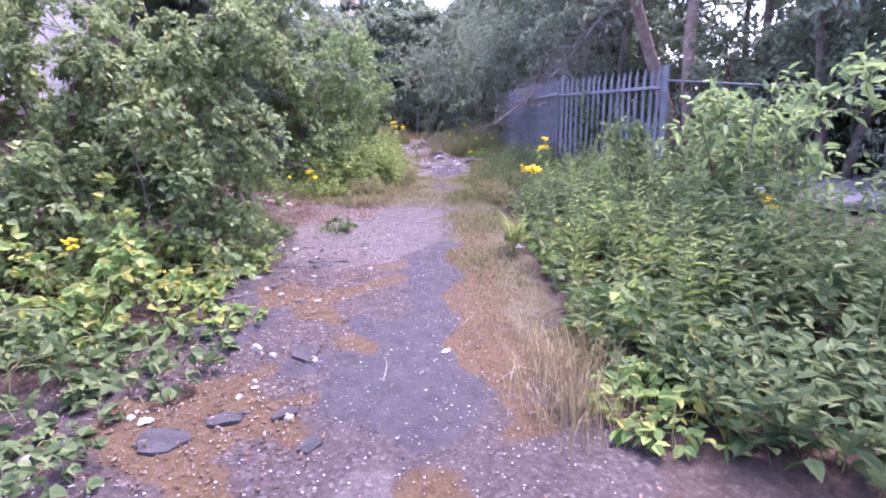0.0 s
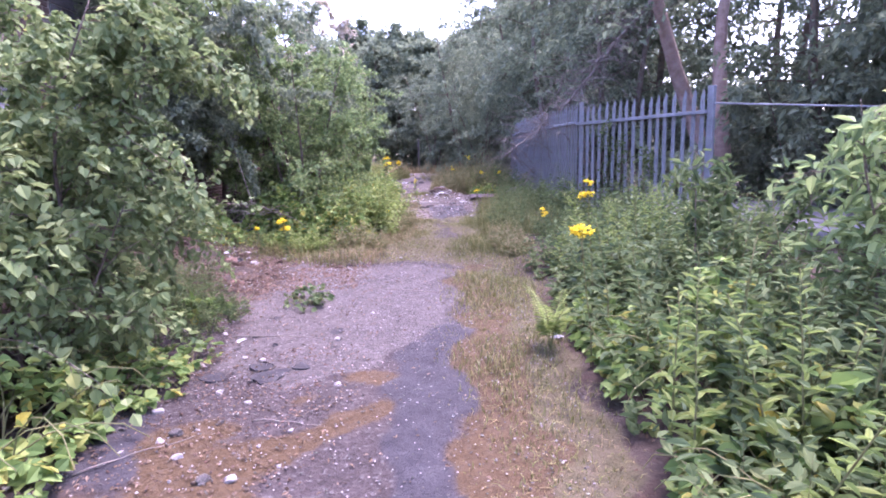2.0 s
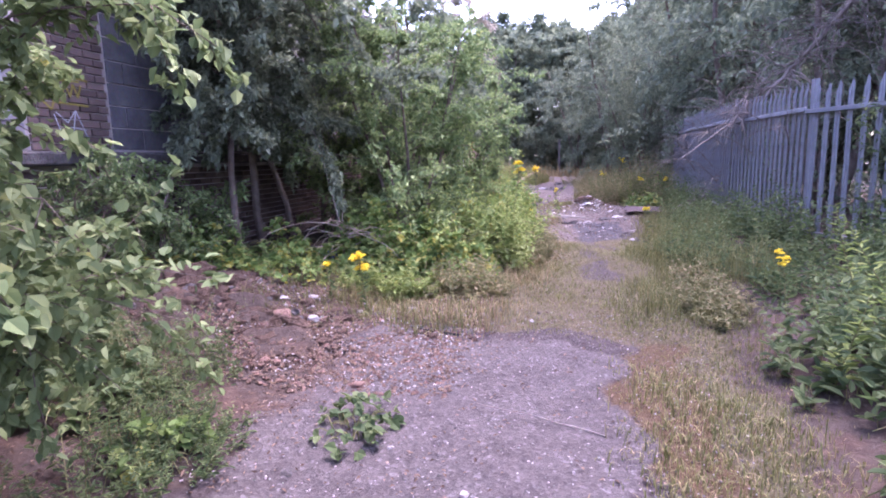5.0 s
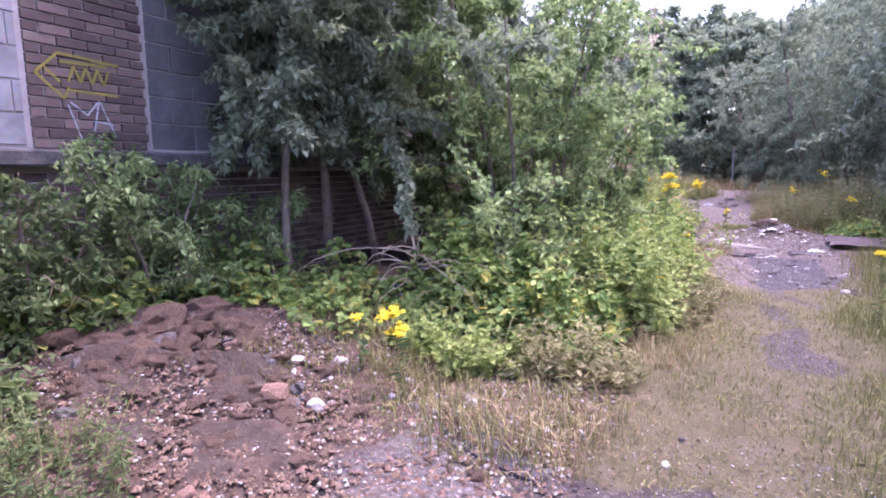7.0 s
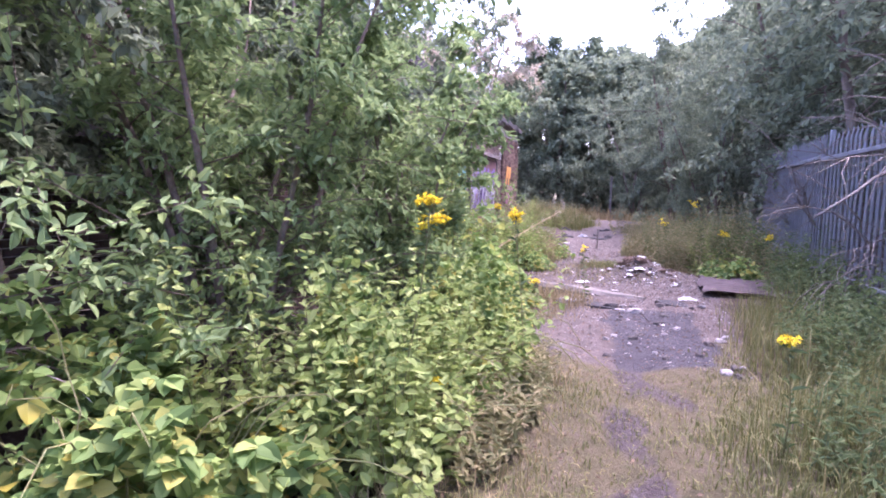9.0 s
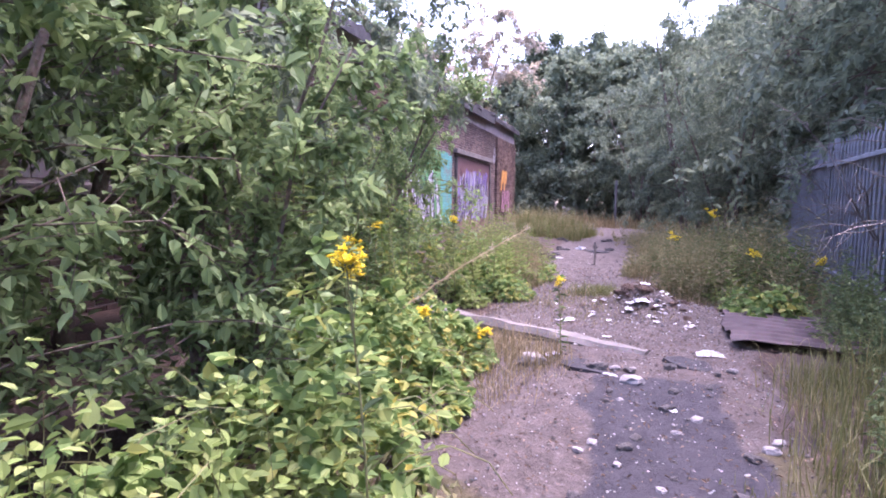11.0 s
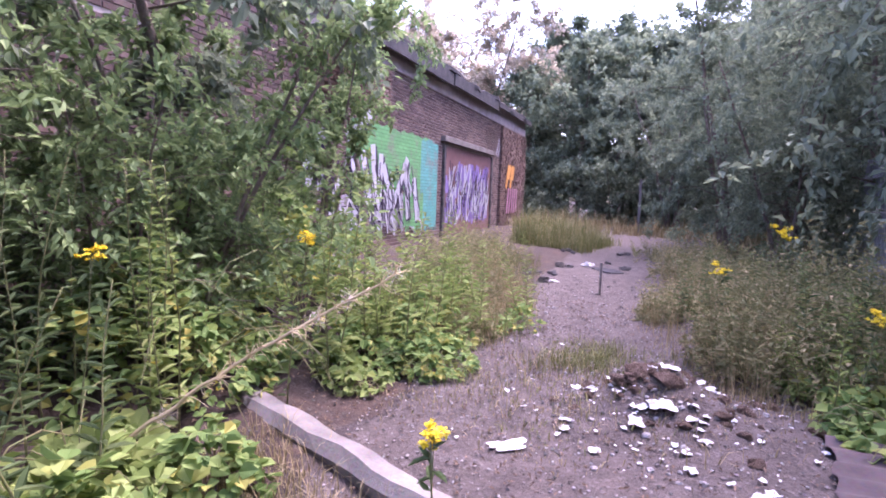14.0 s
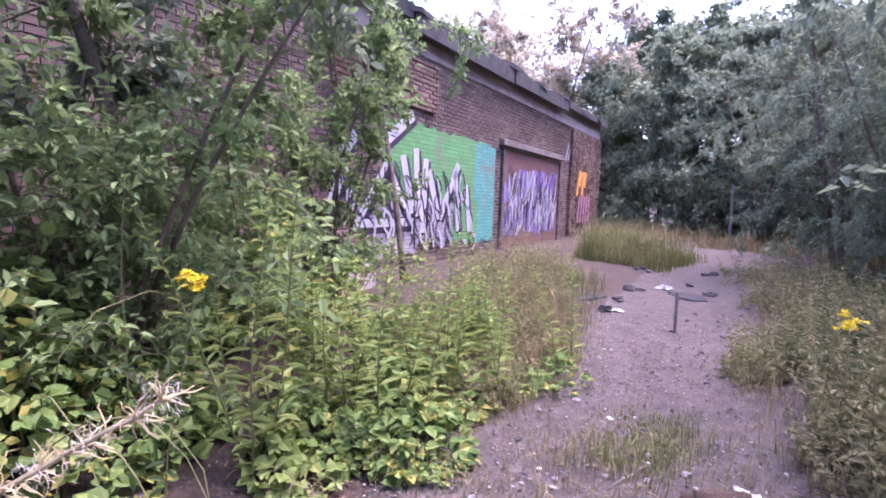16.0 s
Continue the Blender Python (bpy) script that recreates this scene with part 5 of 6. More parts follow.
def build_flowers():
    for x, y, h, n, s in ((0.9, 5.03, 0.92, 20, 0.07), (-1.95, 8.62, 0.5, 36, 0.1), (-2.35, 8.75, 0.36, 8, 0.06), (-1.07, 10.85, 1.32, 24, 0.085), (-0.76, 12.2, 1.18, 16, 0.07), (0.6, 11.57, 0.66, 9, 0.045), (-1.85, 13.8, 1.05, 28, 0.1), 
                          (1.32, 8.82, 0.58, 18, 0.09), (1.14, 5.89, 1.12, 12, 0.08), (-2.11, 16.45, 1.12, 12, 0.07), (-2.45, 15.46, 1.02, 10, 0.06), (-0.67, 15.36, 0.66, 10, 0.05), (-1.37, 14.33, 0.58, 14, 0.06), (-1.15, 14.75, 0.3, 14, 0.05), (1.55, 16.9, 0.75, 12, 0.06), (0.98, 17.8, 0.72, 22, 0.09), (0.63, 19.55, 1.15, 26, 0.1), (0.4, 19.0, 0.85, 12, 0.06), (2.35, 4.0, 0.62, 12, 0.07),
                          (2.45, 4.35, 0.66, 8, 0.05), (-2.2, 3.3, 0.6, 8, 0.06), (0.35, 19.2, 0.75, 8, 0.05), (-1.0, 11.2, 0.35, 8, 0.04)):
        ragwort(x, y, h, n, s, lean=(rng.normal(0, 0.02), rng.normal(0, 0.02)))


build_flowers()


def build_grass():
    def strip(name, poly, n, h0, h1, mat, label, lean=0.6, wide=0.0026, clump=0.07):
        xs, ys = [p[0] for p in poly], [p[1] for p in poly]
        k = max(8, n // 14)
        cx, cy = rng.uniform(min(xs), max(xs), k * 3), rng.uniform(min(ys), max(ys), k * 3)
        ok = inside(cx, cy, poly)
        cx, cy = cx[ok], cy[ok]
        i = rng.integers(0, len(cx), n)
        x, y = cx[i] + rng.normal(0, clump, n), cy[i] + rng.normal(0, clump, n)
        x, y = x + rng.normal(0, 0.07, n), y + rng.normal(0, 0.07, n)
        hh = (rng.uniform(h0 * 0.5, h1, len(cx))[i]) * rng.uniform(0.4, 1.15, n) * np.clip(0.8 + 0.45 * wob(x, y, 2.3, 3), 0.3, 1.3)
        v, f = blades(np.stack([x, y, gz(x, y) - 0.005], 1), hh, lean, wide)
        tagged(new(name, mesh_of(name, v, f, mat)), label, "grass", kind="stuff")
    strip("dry_grass", [(0.1, 3.2), (0.45, 2.2), (0.8, 2.6), (0.75, 5.2), (0.85, 9.0), (0.35, 9.2), (0.15, 6.0)], 3200, 0.03, 0.08, DRYGRASS, "dry bleached grass along the worn asphalt", 0.8)
    strip("green_grass", [(0.25, 3.4), (0.8, 2.8), (0.8, 5.2), (0.95, 9.0), (0.25, 9.2), (0.2, 6.0)], 6500, 0.02, 0.085, GRASS, "short olive grass and moss beside the asphalt", 0.9)
    strip("dry_grass", [(0.45, 2.1), (0.85, 2.1), (0.75, 3.4), (0.55, 3.6)], 900, 0.1, 0.38, DRYGRASS, "tall dry grass stalks below the bramble bank", 0.4)
    strip("green_grass", [(0.05, 5.0), (0.7, 5.0), (1.3, 9.0), (1.4, 14.0), (0.5, 13.5), (0.1, 9.5)], 12000, 0.03, 0.13, GRASS, "rough green and straw grass beside the track", 0.5)
    strip("green_grass", [(-1.1, 8.4), (0.3, 8.3), (0.6, 12.8), (-0.9, 12.9)], 11000, 0.015, 0.06, GRASS, "short trodden grass on the track", 0.9)
    strip("dry_grass", [(-2.1, 8.6), (-0.9, 8.3), (-0.6, 9.4), (-0.5, 12.6), (-0.9, 12.8), (-1.2, 9.9), (-2.2, 9.3)], 3200, 0.06, 0.24, DRYGRASS, "bleached grass at the foot of the bramble", 0.6)
    strip("green_grass", [(-3.0, 8.2), (-1.0, 8.2), (-0.8, 9.6), (-3.0, 9.5)], 3500, 0.08, 0.25, GRASS, "grass tufts among rubble", 0.6)
    strip("green_grass", [(0.6, 10.0), (1.7, 10.0), (1.6, 15.5), (0.9, 15.5)], 8000, 0.15, 0.5, GRASS, "tall rough grass in front of the fence", 0.4)
    strip("dry_grass", [(0.4, 17.6), (1.6, 17.2), (1.9, 24.0), (-0.2, 24.0), (-0.3, 19.6)], 4500, 0.2, 0.55, DRYGRASS, "tall brown grass and dead stems along the fence", 0.4)
    strip("green_grass", [(-1.75, 17.8), (-1.35, 18.5), (-1.9, 21.5), (-2.5, 24.0), (-3.6, 24.5), (-3.4, 20.0), (-2.3, 17.7)], 5000, 0.15, 0.5, GRASS, "tall straw-coloured grass below the workshop wall", 0.45)
    strip("dry_grass", [(-1.7, 17.9), (-1.4, 18.6), (-2.0, 21.5), (-2.9, 21.5), (-2.2, 18.0)], 5000, 0.15, 0.5, DRYGRASS, "bleached grass at the edge of the stony path", 0.5)
    strip("green_grass", [(-3.6, 26.5), (-2.0, 26.5), (-1.6, 29.5), (-4.2, 29.5)], 5500, 0.35, 0.95, GRASS, "grass island in front of the doorway", 0.4, 0.006)
    strip("green_grass", [(-0.9, 18.0), (-0.5, 18.0), (-0.45, 18.9), (-0.9, 18.9)], 1500, 0.08, 0.24, GRASS, "fresh green grass tuft on the stony path", 0.6)
    strip("dry_grass", [(-2.2, 14.2), (-0.9, 14.0), (-0.6, 15.4), (-2.0, 16.2)], 4500, 0.06, 0.28, DRYGRASS, "dry grass by the concrete beam", 0.6)
    strip("dry_grass", [(-1.0, 33.0), (-6.0, 33.0), (-6.0, 38.0), (3.0, 38.0), (3.0, 30.0)], 5000, 0.3, 0.7, DRYGRASS, "tall far grass", 0.4, 0.012)

    strip("green_grass", [(0.35, 9.0), (1.1, 8.8), (1.2, 12.9), (0.45, 12.9)], 6500, 0.05, 0.22, GRASS, "short green grass on the track", 0.6)
    strip("green_grass", [(-0.9, 9.2), (-0.25, 9.4), (-0.3, 12.4), (-0.8, 12.6)], 2600, 0.03, 0.12, GRASS, "short green grass on the track", 0.6)
    strip("dry_grass", [(-1.9, 16.8), (-0.6, 16.5), (0.5, 17.0), (0.7, 18.4), (-1.4, 18.3)], 1500, 0.03, 0.14, DRYGRASS, "thin dry tufts among rubble", 0.7)
    strip("green_grass", [(-1.6, 16.9), (-0.3, 16.7), (0.3, 17.3), (0.3, 18.9), (-1.3, 19.2)], 1300, 0.03, 0.13, GRASS, "sparse green tufts among rubble", 0.7)


build_grass()


# ---- rubble, litter and dead wood ----
def build_clutter():
    # concrete beam across the track
    bm = bmesh.new()
    bmesh.ops.create_grid(bm, x_segments=1, y_segments=1, size=0.1)
    bmesh.ops.delete(bm, geom=bm.verts[:], context="VERTS")
    n = 24
    rings = []
    for i in range(n + 1):
        u = i / n
        ring = []
        for sx, sz in ((-0.075, -0.02), (0.075, -0.02), (0.105, 0.055), (0.065, 0.115), (-0.055, 0.12), (-0.1, 0.06)):
            ring.append(bm.verts.new((u * 3.2 - 1.6, 0.03 * math.sin(u * 3.0) + sx * (1 - 0.25 * u) + 0.02 * noise.noise((u * 9, sx * 20, 1)), sz * (1.05 - 0.35 * u * u) + 0.02 * noise.noise((u * 13, sx * 9, 4)))))
        rings.append(ring)
    for a, b in zip(rings, rings[1:]):
        for k in range(6):
            bm.faces.new((a[k], b[k], b[(k + 1) % 6], a[(k + 1) % 6]))
    bm.faces.new(rings[0])
    bm.faces.new(rings[-1][::-1])
    me = bpy.data.meshes.new("concrete_beam")
    bm.to_mesh(me)
    bm.free()
    me.materials.append(CONCRETE)
    lay("concrete_beam", me, -1.5, 16.1, "weathered concrete beam lying across the track", "beam", rz=-20.5, sink=-0.01, ry=0.4)
    # buckled metal sheet
    nx, ny = 34, 72
    v, f = [], []
    for side in (0, -0.006):
        for i in range(nx + 1):
            for j in range(ny + 1):
                x, y = 1.3 * i / nx + 0.025 * math.sin(j * 0.13) + 0.012 * math.sin(j * 0.47), 1.5 * j / ny + 0.015 * math.sin(i * 0.5)
                z = 0.05 + 0.02 * math.sin(y * 36 + 1.2 * math.sin(x * 2.5)) * (0.5 + 0.6 * x) + 0.03 * math.sin(x * 4 + 1) + 0.05 * x
                v.append((x, y, z + side))
    m = (nx + 1) * (ny + 1)
    for i in range(nx):
        for j in range(ny):
            a = i * (ny + 1) + j
            f += [(a, a + ny + 1, a + ny + 2, a + 1), (m + a, m + a + 1, m + a + ny + 2, m + a + ny + 1)]
    lay("metal_sheet", mesh_of("metal_sheet", v, f, SHEET, True), 0.64, 15.9, "buckled dark rusty metal sheet lying on rubble", "metal sheet", rz=-3)
    # pieces of rubble and chips
    kinds = {"stone": [stone_mesh("stone", 1, DARKSTONE, i, 0.55) for i in range(5)], "brick_piece": [stone_mesh("brick_piece", 1, REDSTONE, 20 + i, 0.5, 0.12) for i in range(3)], "clod": [stone_mesh("clod", 1, CLOD, 60 + i, 0.6, 0.3) for i in range(5)], "pale_stone": [stone_mesh("pale_stone", 1, PALESTONE, 40 + i, 0.5) for i in range(5)]}
    lab = {"clod": ("crumbling brown earth clod on the bank", "clod"), "stone": ("rough dark stone lying on the ground", "stone"), "brick_piece": ("broken piece of red brick", "brick"), "pale_stone": ("pale chip of broken concrete", "stone")}

    def put(kind, x, y, size, sink=0.2):
        me = kinds[kind][int(rng.integers(len(kinds[kind])))]
        ob = lay(kind, me, x, y, lab[kind][0], lab[kind][1], "loose " + lab[kind][1] + "s", rng.uniform(0, 360), size * sink, rng.uniform(-15, 15), rng.uniform(-15, 15))
        ob.scale = (size, size, size)
    put("clod", -0.2, 17.5, 0.1, -0.1), put("clod", -0.05, 17.4, 0.08, 0.0), put("clod", -0.32, 17.45, 0.07, 0.0)
    put("brick_piece", -2.55, 8.2, 0.105), put("pale_stone", -2.28, 8.25, 0.065), put("clod", -3.5, 8.2, 0.15), put("clod", -3.9, 7.8, 0.15), put("clod", -3.6, 8.6, 0.14), put("clod", -4.1, 8.4, 0.15), put("clod", -3.2, 8.5, 0.12)
    put("clod", -3.3, 7.9, 0.13), put("stone", -0.9, 15.0, 0.09), put("stone", -0.35, 15.1, 0.1, 0.05), put("pale_stone", -0.85, 15.1, 0.12), put("pale_stone", -0.1, 14.8, 0.09)
    for _ in range(60):
        put("pale_stone", rng.normal(0.0, 0.45), rng.normal(17.4, 0.5), rng.uniform(0.01, 0.032))
    for _ in range(46):
        put("clod", rng.normal(-0.1, 0.24), rng.normal(17.45, 0.17), rng.uniform(0.015, 0.045), rng.uniform(-0.6, 0.2))
    for _ in range(30):
        put("clod", rng.normal(0.1, 0.45), rng.normal(17.4, 0.35), rng.uniform(0.015, 0.05))
    for _ in range(60):
        put("pale_stone" if rng.random() < 0.6 else "stone", rng.uniform(-1.9, -0.6), rng.uniform(1.8, 6.8), rng.uniform(0.012, 0.04))
    for _ in range(16):
        put("stone", rng.uniform(-1.7, -0.9), rng.uniform(2.0, 8.6), rng.uniform(0.015, 0.04))
    for _ in range(170):
        put("clod" if rng.random() < 0.8 else "stone", min(rng.normal(-3.4, 0.6), -2.0), rng.normal(8.05, 0.32), rng.uniform(0.015, 0.085))
    for _ in range(40):
        put("brick_piece" if rng.random() < 0.4 else "clod", rng.uniform(-3.4, -1.2), rng.normal(7.9, 0.4), rng.uniform(0.015, 0.05))
    for _ in range(45):
        put("pale_stone" if rng.random() < 0.5 else "stone", rng.uniform(-3.0, -0.5), rng.uniform(8.2, 9.0), rng.uniform(0.015, 0.045))
    for _ in range(45):
        put("stone" if rng.random() < 0.5 else "pale_stone", rng.uniform(-0.4, 0.7), rng.uniform(12.9, 15.2), rng.uniform(0.015, 0.06))
    for _ in range(70):
        put("pale_stone" if rng.random() < 0.4 else "stone", rng.uniform(-1.6, -0.4), rng.uniform(17.0, 23.0), rng.uniform(0.01, 0.032))
    for _ in range(13):
        put("stone", rng.uniform(-2.6, -0.9), rng.uniform(22.0, 27.0), rng.uniform(0.05, 0.16))

    # fine gravel, too small to count
    def gravel(name, n, x0, x1, y0, y1, mat, label, s0=0.006, s1=0.018):
        x, y = rng.uniform(x0, x1, n), rng.uniform(y0, y1, n)
        s = rng.uniform(s0, s1, n)
        p = np.stack([x, y, gz(x, y) + 0.008], 1)
        oct_ = np.array([(1, 0, 0), (0, 1, 0), (-1, 0, 0), (0, -1, 0), (0, 0, 0.7), (0, 0, -0.7)])
        v = (p[:, None] + oct_[None] * s[:, None, None] * rng.uniform(0.5, 1.4, (n, 6, 1))).reshape(-1, 3)
        k = (np.arange(n) * 6)[:, None, None]
        f = (k + np.array([(0, 1, 4), (1, 2, 4), (2, 3, 4), (3, 0, 4), (1, 0, 5), (2, 1, 5), (3, 2, 5), (0, 3, 5)])[None]).reshape(-1, 3)
        tagged(new(name, mesh_of(name, v, f, mat)), label, "gravel", kind="stuff")
    gravel("gravel", 4200, -1.9, 0.7, 1.5, 9.0, PALESTONE, "fine pale gravel on the worn hardstanding", 0.002, 0.008)
    gravel("gravel", 3500, -1.9, 0.7, 1.5, 9.0, DARKSTONE, "fine dark gravel on the worn hardstanding", 0.003, 0.009)
    gravel("gravel", 2600, -2.0, 0.8, 13.0, 22.0, PALESTONE, "fine pale gravel on the track", 0.004, 0.012)
    gravel("gravel", 2600, -2.2, 0.8, 13.0, 22.0, DARKSTONE, "fine dark gravel on the track", 0.004, 0.013)

    gravel("gravel", 2200, -4.3, -0.9, 7.2, 9.2, PALESTONE, "pale crumbs on the earth bank", 0.004, 0.014)
    gravel("gravel", 6500, -4.4, -0.9, 7.1, 9.3, CLOD, "brown earth crumbs on the bank", 0.006, 0.024)
    gravel("gravel", 3500, -2.6, -0.6, 1.4, 5.5, CLOD, "brown crumbs on bare ground", 0.004, 0.012)

    def fallen(name, n, x0, x1, y0, y1, label):
        x, y = rng.uniform(x0, x1, n), rng.uniform(y0, y1, n)
        a = rng.uniform(0, 6.3, n)
        v, f = leaves(np.stack([x, y, gz(x, y) + rng.uniform(0.008, 0.025, n)], 1), np.stack([np.cos(a), np.sin(a), 0 * a], 1), rng.uniform(0.01, 0.036, n), 0.45, None, 0.12, 0.35, True)
        tagged(new(name, mesh_of(name, v, f, DEADLEAF)), label, "leaf litter", kind="stuff")
    fallen("leaf_litter", 2600, -2.6, -0.5, 1.2, 8.8, "brown fallen leaves and crumbs on bare ground")
    fallen("leaf_litter", 3600, -3.6, -1.5, 1.0, 8.8, "brown leaf litter under the birch bushes")
    fallen("leaf_litter", 400, -1.0, 0.6, 8.6, 13.0, "dead leaves and bents on the grassy track")
    fallen("leaf_litter", 700, -0.5, 1.0, 1.2, 9.0, "scattered fallen leaves on worn asphalt")
    fallen("leaf_litter", 3600, -4.3, -0.8, 7.3, 9.6, "fallen leaves over the earth bank")
    fallen("leaf_litter", 7000, -2.4, 1.0, 13.0, 21.0, "brown leaf litter on the stony track")
    # fallen sticks
    for x, y, l, r in ((-0.05, 6.85, 0.7, 160), (-1.6, 3.9, 0.5, 30), (0.3, 2.7, 0.35, 40), (-1.0, 4.4, 0.45, 10), (-1.7, 5.8, 0.8, 15), (-0.3, 2.6, 0.3, 100), (0.1, 3.4, 0.3, 60), (-0.9, 8.5, 0.6, 170), (-1.9, 8.6, 0.8, 120), (-0.2, 15.3, 0.4, 20), (-0.7, 17.8, 0.5, 70), (-1.2, 18.4, 0.4, 140), (0.2, 17.9, 0.4, 100)):
        p = bent((0, 0, 0), (1, 0, 0.02), l, 8, 0.0, 0.12)
        p[:, 2] = 0.012 + 0.01 * np.abs(np.sin(np.arange(9)))
        v, f = tube(p, np.linspace(0.0042, 0.002, 9), 5)
        lay("fallen_stick", mesh_of("fallen_stick", v, f, DEADWOOD, True), x, y, "thin dry stick lying on the ground", "stick", "fallen sticks", r)

    # crumpled litter
    def litter(x, y, sx, sy, h, mat, label, seed):
        bm = bmesh.new()
        bmesh.ops.create_grid(bm, x_segments=18, y_segments=18, size=0.5)
        off = Vector((seed * 3.1, 0, 0))
        for v in bm.verts:
            r = 1 + 0.5 * noise.noise(Vector((math.atan2(v.co.y, v.co.x), seed, 0)))
            v.co = Vector((v.co.x * sx * r, v.co.y * sy * r, h * 0.55 * (0.4 + 0.7 * noise.noise(v.co * 2.2 + off) + 0.35 * noise.noise(v.co * 7 + off)) * max(0.15, 1 - 2.6 * v.co.length_squared) + 0.012))
        me = bpy.data.meshes.new("litter")
        bm.to_mesh(me)
        bm.free()
        me.materials.append(mat)
        ob = lay("litter", me, x, y, label, "litter", "scraps of litter", rng.uniform(0, 360))
        s = ob.modifiers.new("thick", "SOLIDIFY")
        s.thickness = 0.002
    wl = "crumpled white plastic litter on the ground"
    for i, (x, y, sx, sy, h) in enumerate(((-0.81, 16.63, 0.3, 0.16, 0.06), (-0.21, 17.13, 0.22, 0.12, 0.06), (0.36, 16.56, 0.12, 0.1, 0.05), (0.47, 15.65, 0.3, 0.2, 0.08), (-0.08, 17.22, 0.22, 0.2, 0.12), (-1.6, 24.6, 0.35, 0.28, 0.25), (-1.8, 22.2, 0.3, 0.2, 0.12), (-0.5, 17.5, 0.12, 0.08, 0.05),
                                           (-0.05, 17.5, 0.14, 0.1, 0.05), (0.15, 17.0, 0.09, 0.08, 0.04), (-0.6, 17.1, 0.1, 0.06, 0.03), (0.78, 5.5, 0.1, 0.09, 0.08), (-1.55, 5.75, 0.12, 0.05, 0.02), (-3.1, 9.15, 0.2, 0.16, 0.1), (-2.75, 8.6, 0.16, 0.1, 0.05), (-0.95, 2.6, 0.05, 0.03, 0.01), (0.02, 3.05, 0.08, 0.05, 0.01), (-1.35, 2.3, 0.09, 0.08, 0.04), (-0.75, 15.35, 0.2, 0.12, 0.04), (-0.25, 14.95, 0.07, 0.16, 0.04))):
        litter(x, y, sx * 0.68, sy * 0.68, h * 0.9, LITTER if i % 4 else SCRAP, wl, i)
    litter(-3.1, 10.3, 0.34, 0.3, 0.7, BLUEBAG, "dark blue plastic bag caught in bramble", 31)

    scraps = []
    for s in range(5):
        k = 9
        v = [(0, 0, 0.012)] + [((0.5 + 0.5 * rng.random()) * math.cos(2 * math.pi * q / k), (0.3 + 0.45 * rng.random()) * math.sin(2 * math.pi * q / k), rng.uniform(-0.1, 0.35)) for q in range(k)]
        f = [(0, 1 + q, 1 + (q + 1) % k) for q in range(k)]
        v += [(x, y, z - 0.04) for x, y, z in v]
        f += [(k + 1, k + 2 + (q + 1) % k, k + 2 + q) for q in range(k)] + [(1 + q, k + 2 + q, k + 2 + (q + 1) % k, 1 + (q + 1) % k) for q in range(k)]
        scraps.append(mesh_of("paper_scrap", v, f, SCRAP))
    for _ in range(130):
        x, y = (rng.normal(0.0, 0.42), rng.normal(17.25, 0.4)) if rng.random() < 0.8 else (rng.uniform(-1.3, 0.5), rng.uniform(14.3, 18.8))
        ob = lay("paper_scrap", scraps[int(rng.integers(5))], x, y, "small torn scrap of white paper on dirt", "litter", "torn scraps", rng.uniform(0, 360), 0.012, rng.uniform(-12, 12), rng.uniform(-12, 12))
        s = rng.choice([0.01, 0.014, 0.02, 0.03, 0.05])
        ob.scale = (s, s, s)
    # slabs of broken asphalt
    for i, (x, y, sx, sy) in enumerate(((-0.45, 15.15, 0.5, 0.3), (0.3, 15.3, 0.4, 0.3), (-1.3, 8.35, 0.7, 0.18), (-1.1, 5.0, 0.25, 0.2), (-0.95, 5.15, 0.2, 0.12), (-1.45, 3.3, 0.3, 0.4), (-2.3, 22.8, 0.8, 0.3), (-1.2, 24.0, 0.9, 0.4), (-0.78, 3.0, 0.3, 0.16), (-1.2, 2.15, 0.25, 0.2), (-0.72, 2.35, 0.16, 0.1), (-1.0, 2.32, 0.2, 0.12), (-0.55, 2.1, 0.14, 0.1), (-1.2, 5.15, 0.2, 0.16), (-0.85, 5.9, 0.14, 0.1), (-1.45, 5.0, 0.18, 0.14))):
        bm = bmesh.new()
        k = 11
        top, bot = [], []
        for j in range(k):
            a = 2 * math.pi * j / k
            r = 0.5 * rng.uniform(0.75, 1.1)
            top.append(bm.verts.new((r * sx * math.cos(a), r * sy * math.sin(a), 0.016 + rng.uniform(-0.008, 0.008))))
            bot.append(bm.verts.new((r * sx * 1.08 * math.cos(a), r * sy * 1.08 * math.sin(a), -0.03)))
        bm.faces.new(top)
        for j in range(k):
            bm.faces.new((bot[j], bot[(j + 1) % k], top[(j + 1) % k], top[j]))
        me = bpy.data.meshes.new("asphalt_slab")
        bm.to_mesh(me)
        bm.free()
        me.materials.append(ASPHALT)
        lay("asphalt_slab", me, x, y, "broken slab of old dark asphalt", "slab", "broken slabs", rng.uniform(0, 360), -0.004, rng.uniform(-1.8, 1.8), rng.uniform(-1.8, 1.8))

    # dead branch hanging over the fence
    br = tagged(new("dead_branch"), "bare grey dead branch hanging over the palisade fence", "branch")
    main = np.array([(5.0, 15.2, 4.9), (4.07, 15.0, 3.94), (3.3, 14.8, 3.0), (2.65, 14.5, 2.3), (1.9, 14.1, 1.75), (1.19, 13.7, 1.28)])
    k = np.linspace(0, 5, 26)
    line = np.stack([np.interp(k, range(6), main[:, a]) for a in range(3)], 1) + rng.normal(0, 0.015, (26, 3))
    v, f = tube(line, np.linspace(0.045, 0.008, 26), 7)
    child("limb", mesh_of("limb", v, f, DEADWOOD, True), br)
    chunks = []
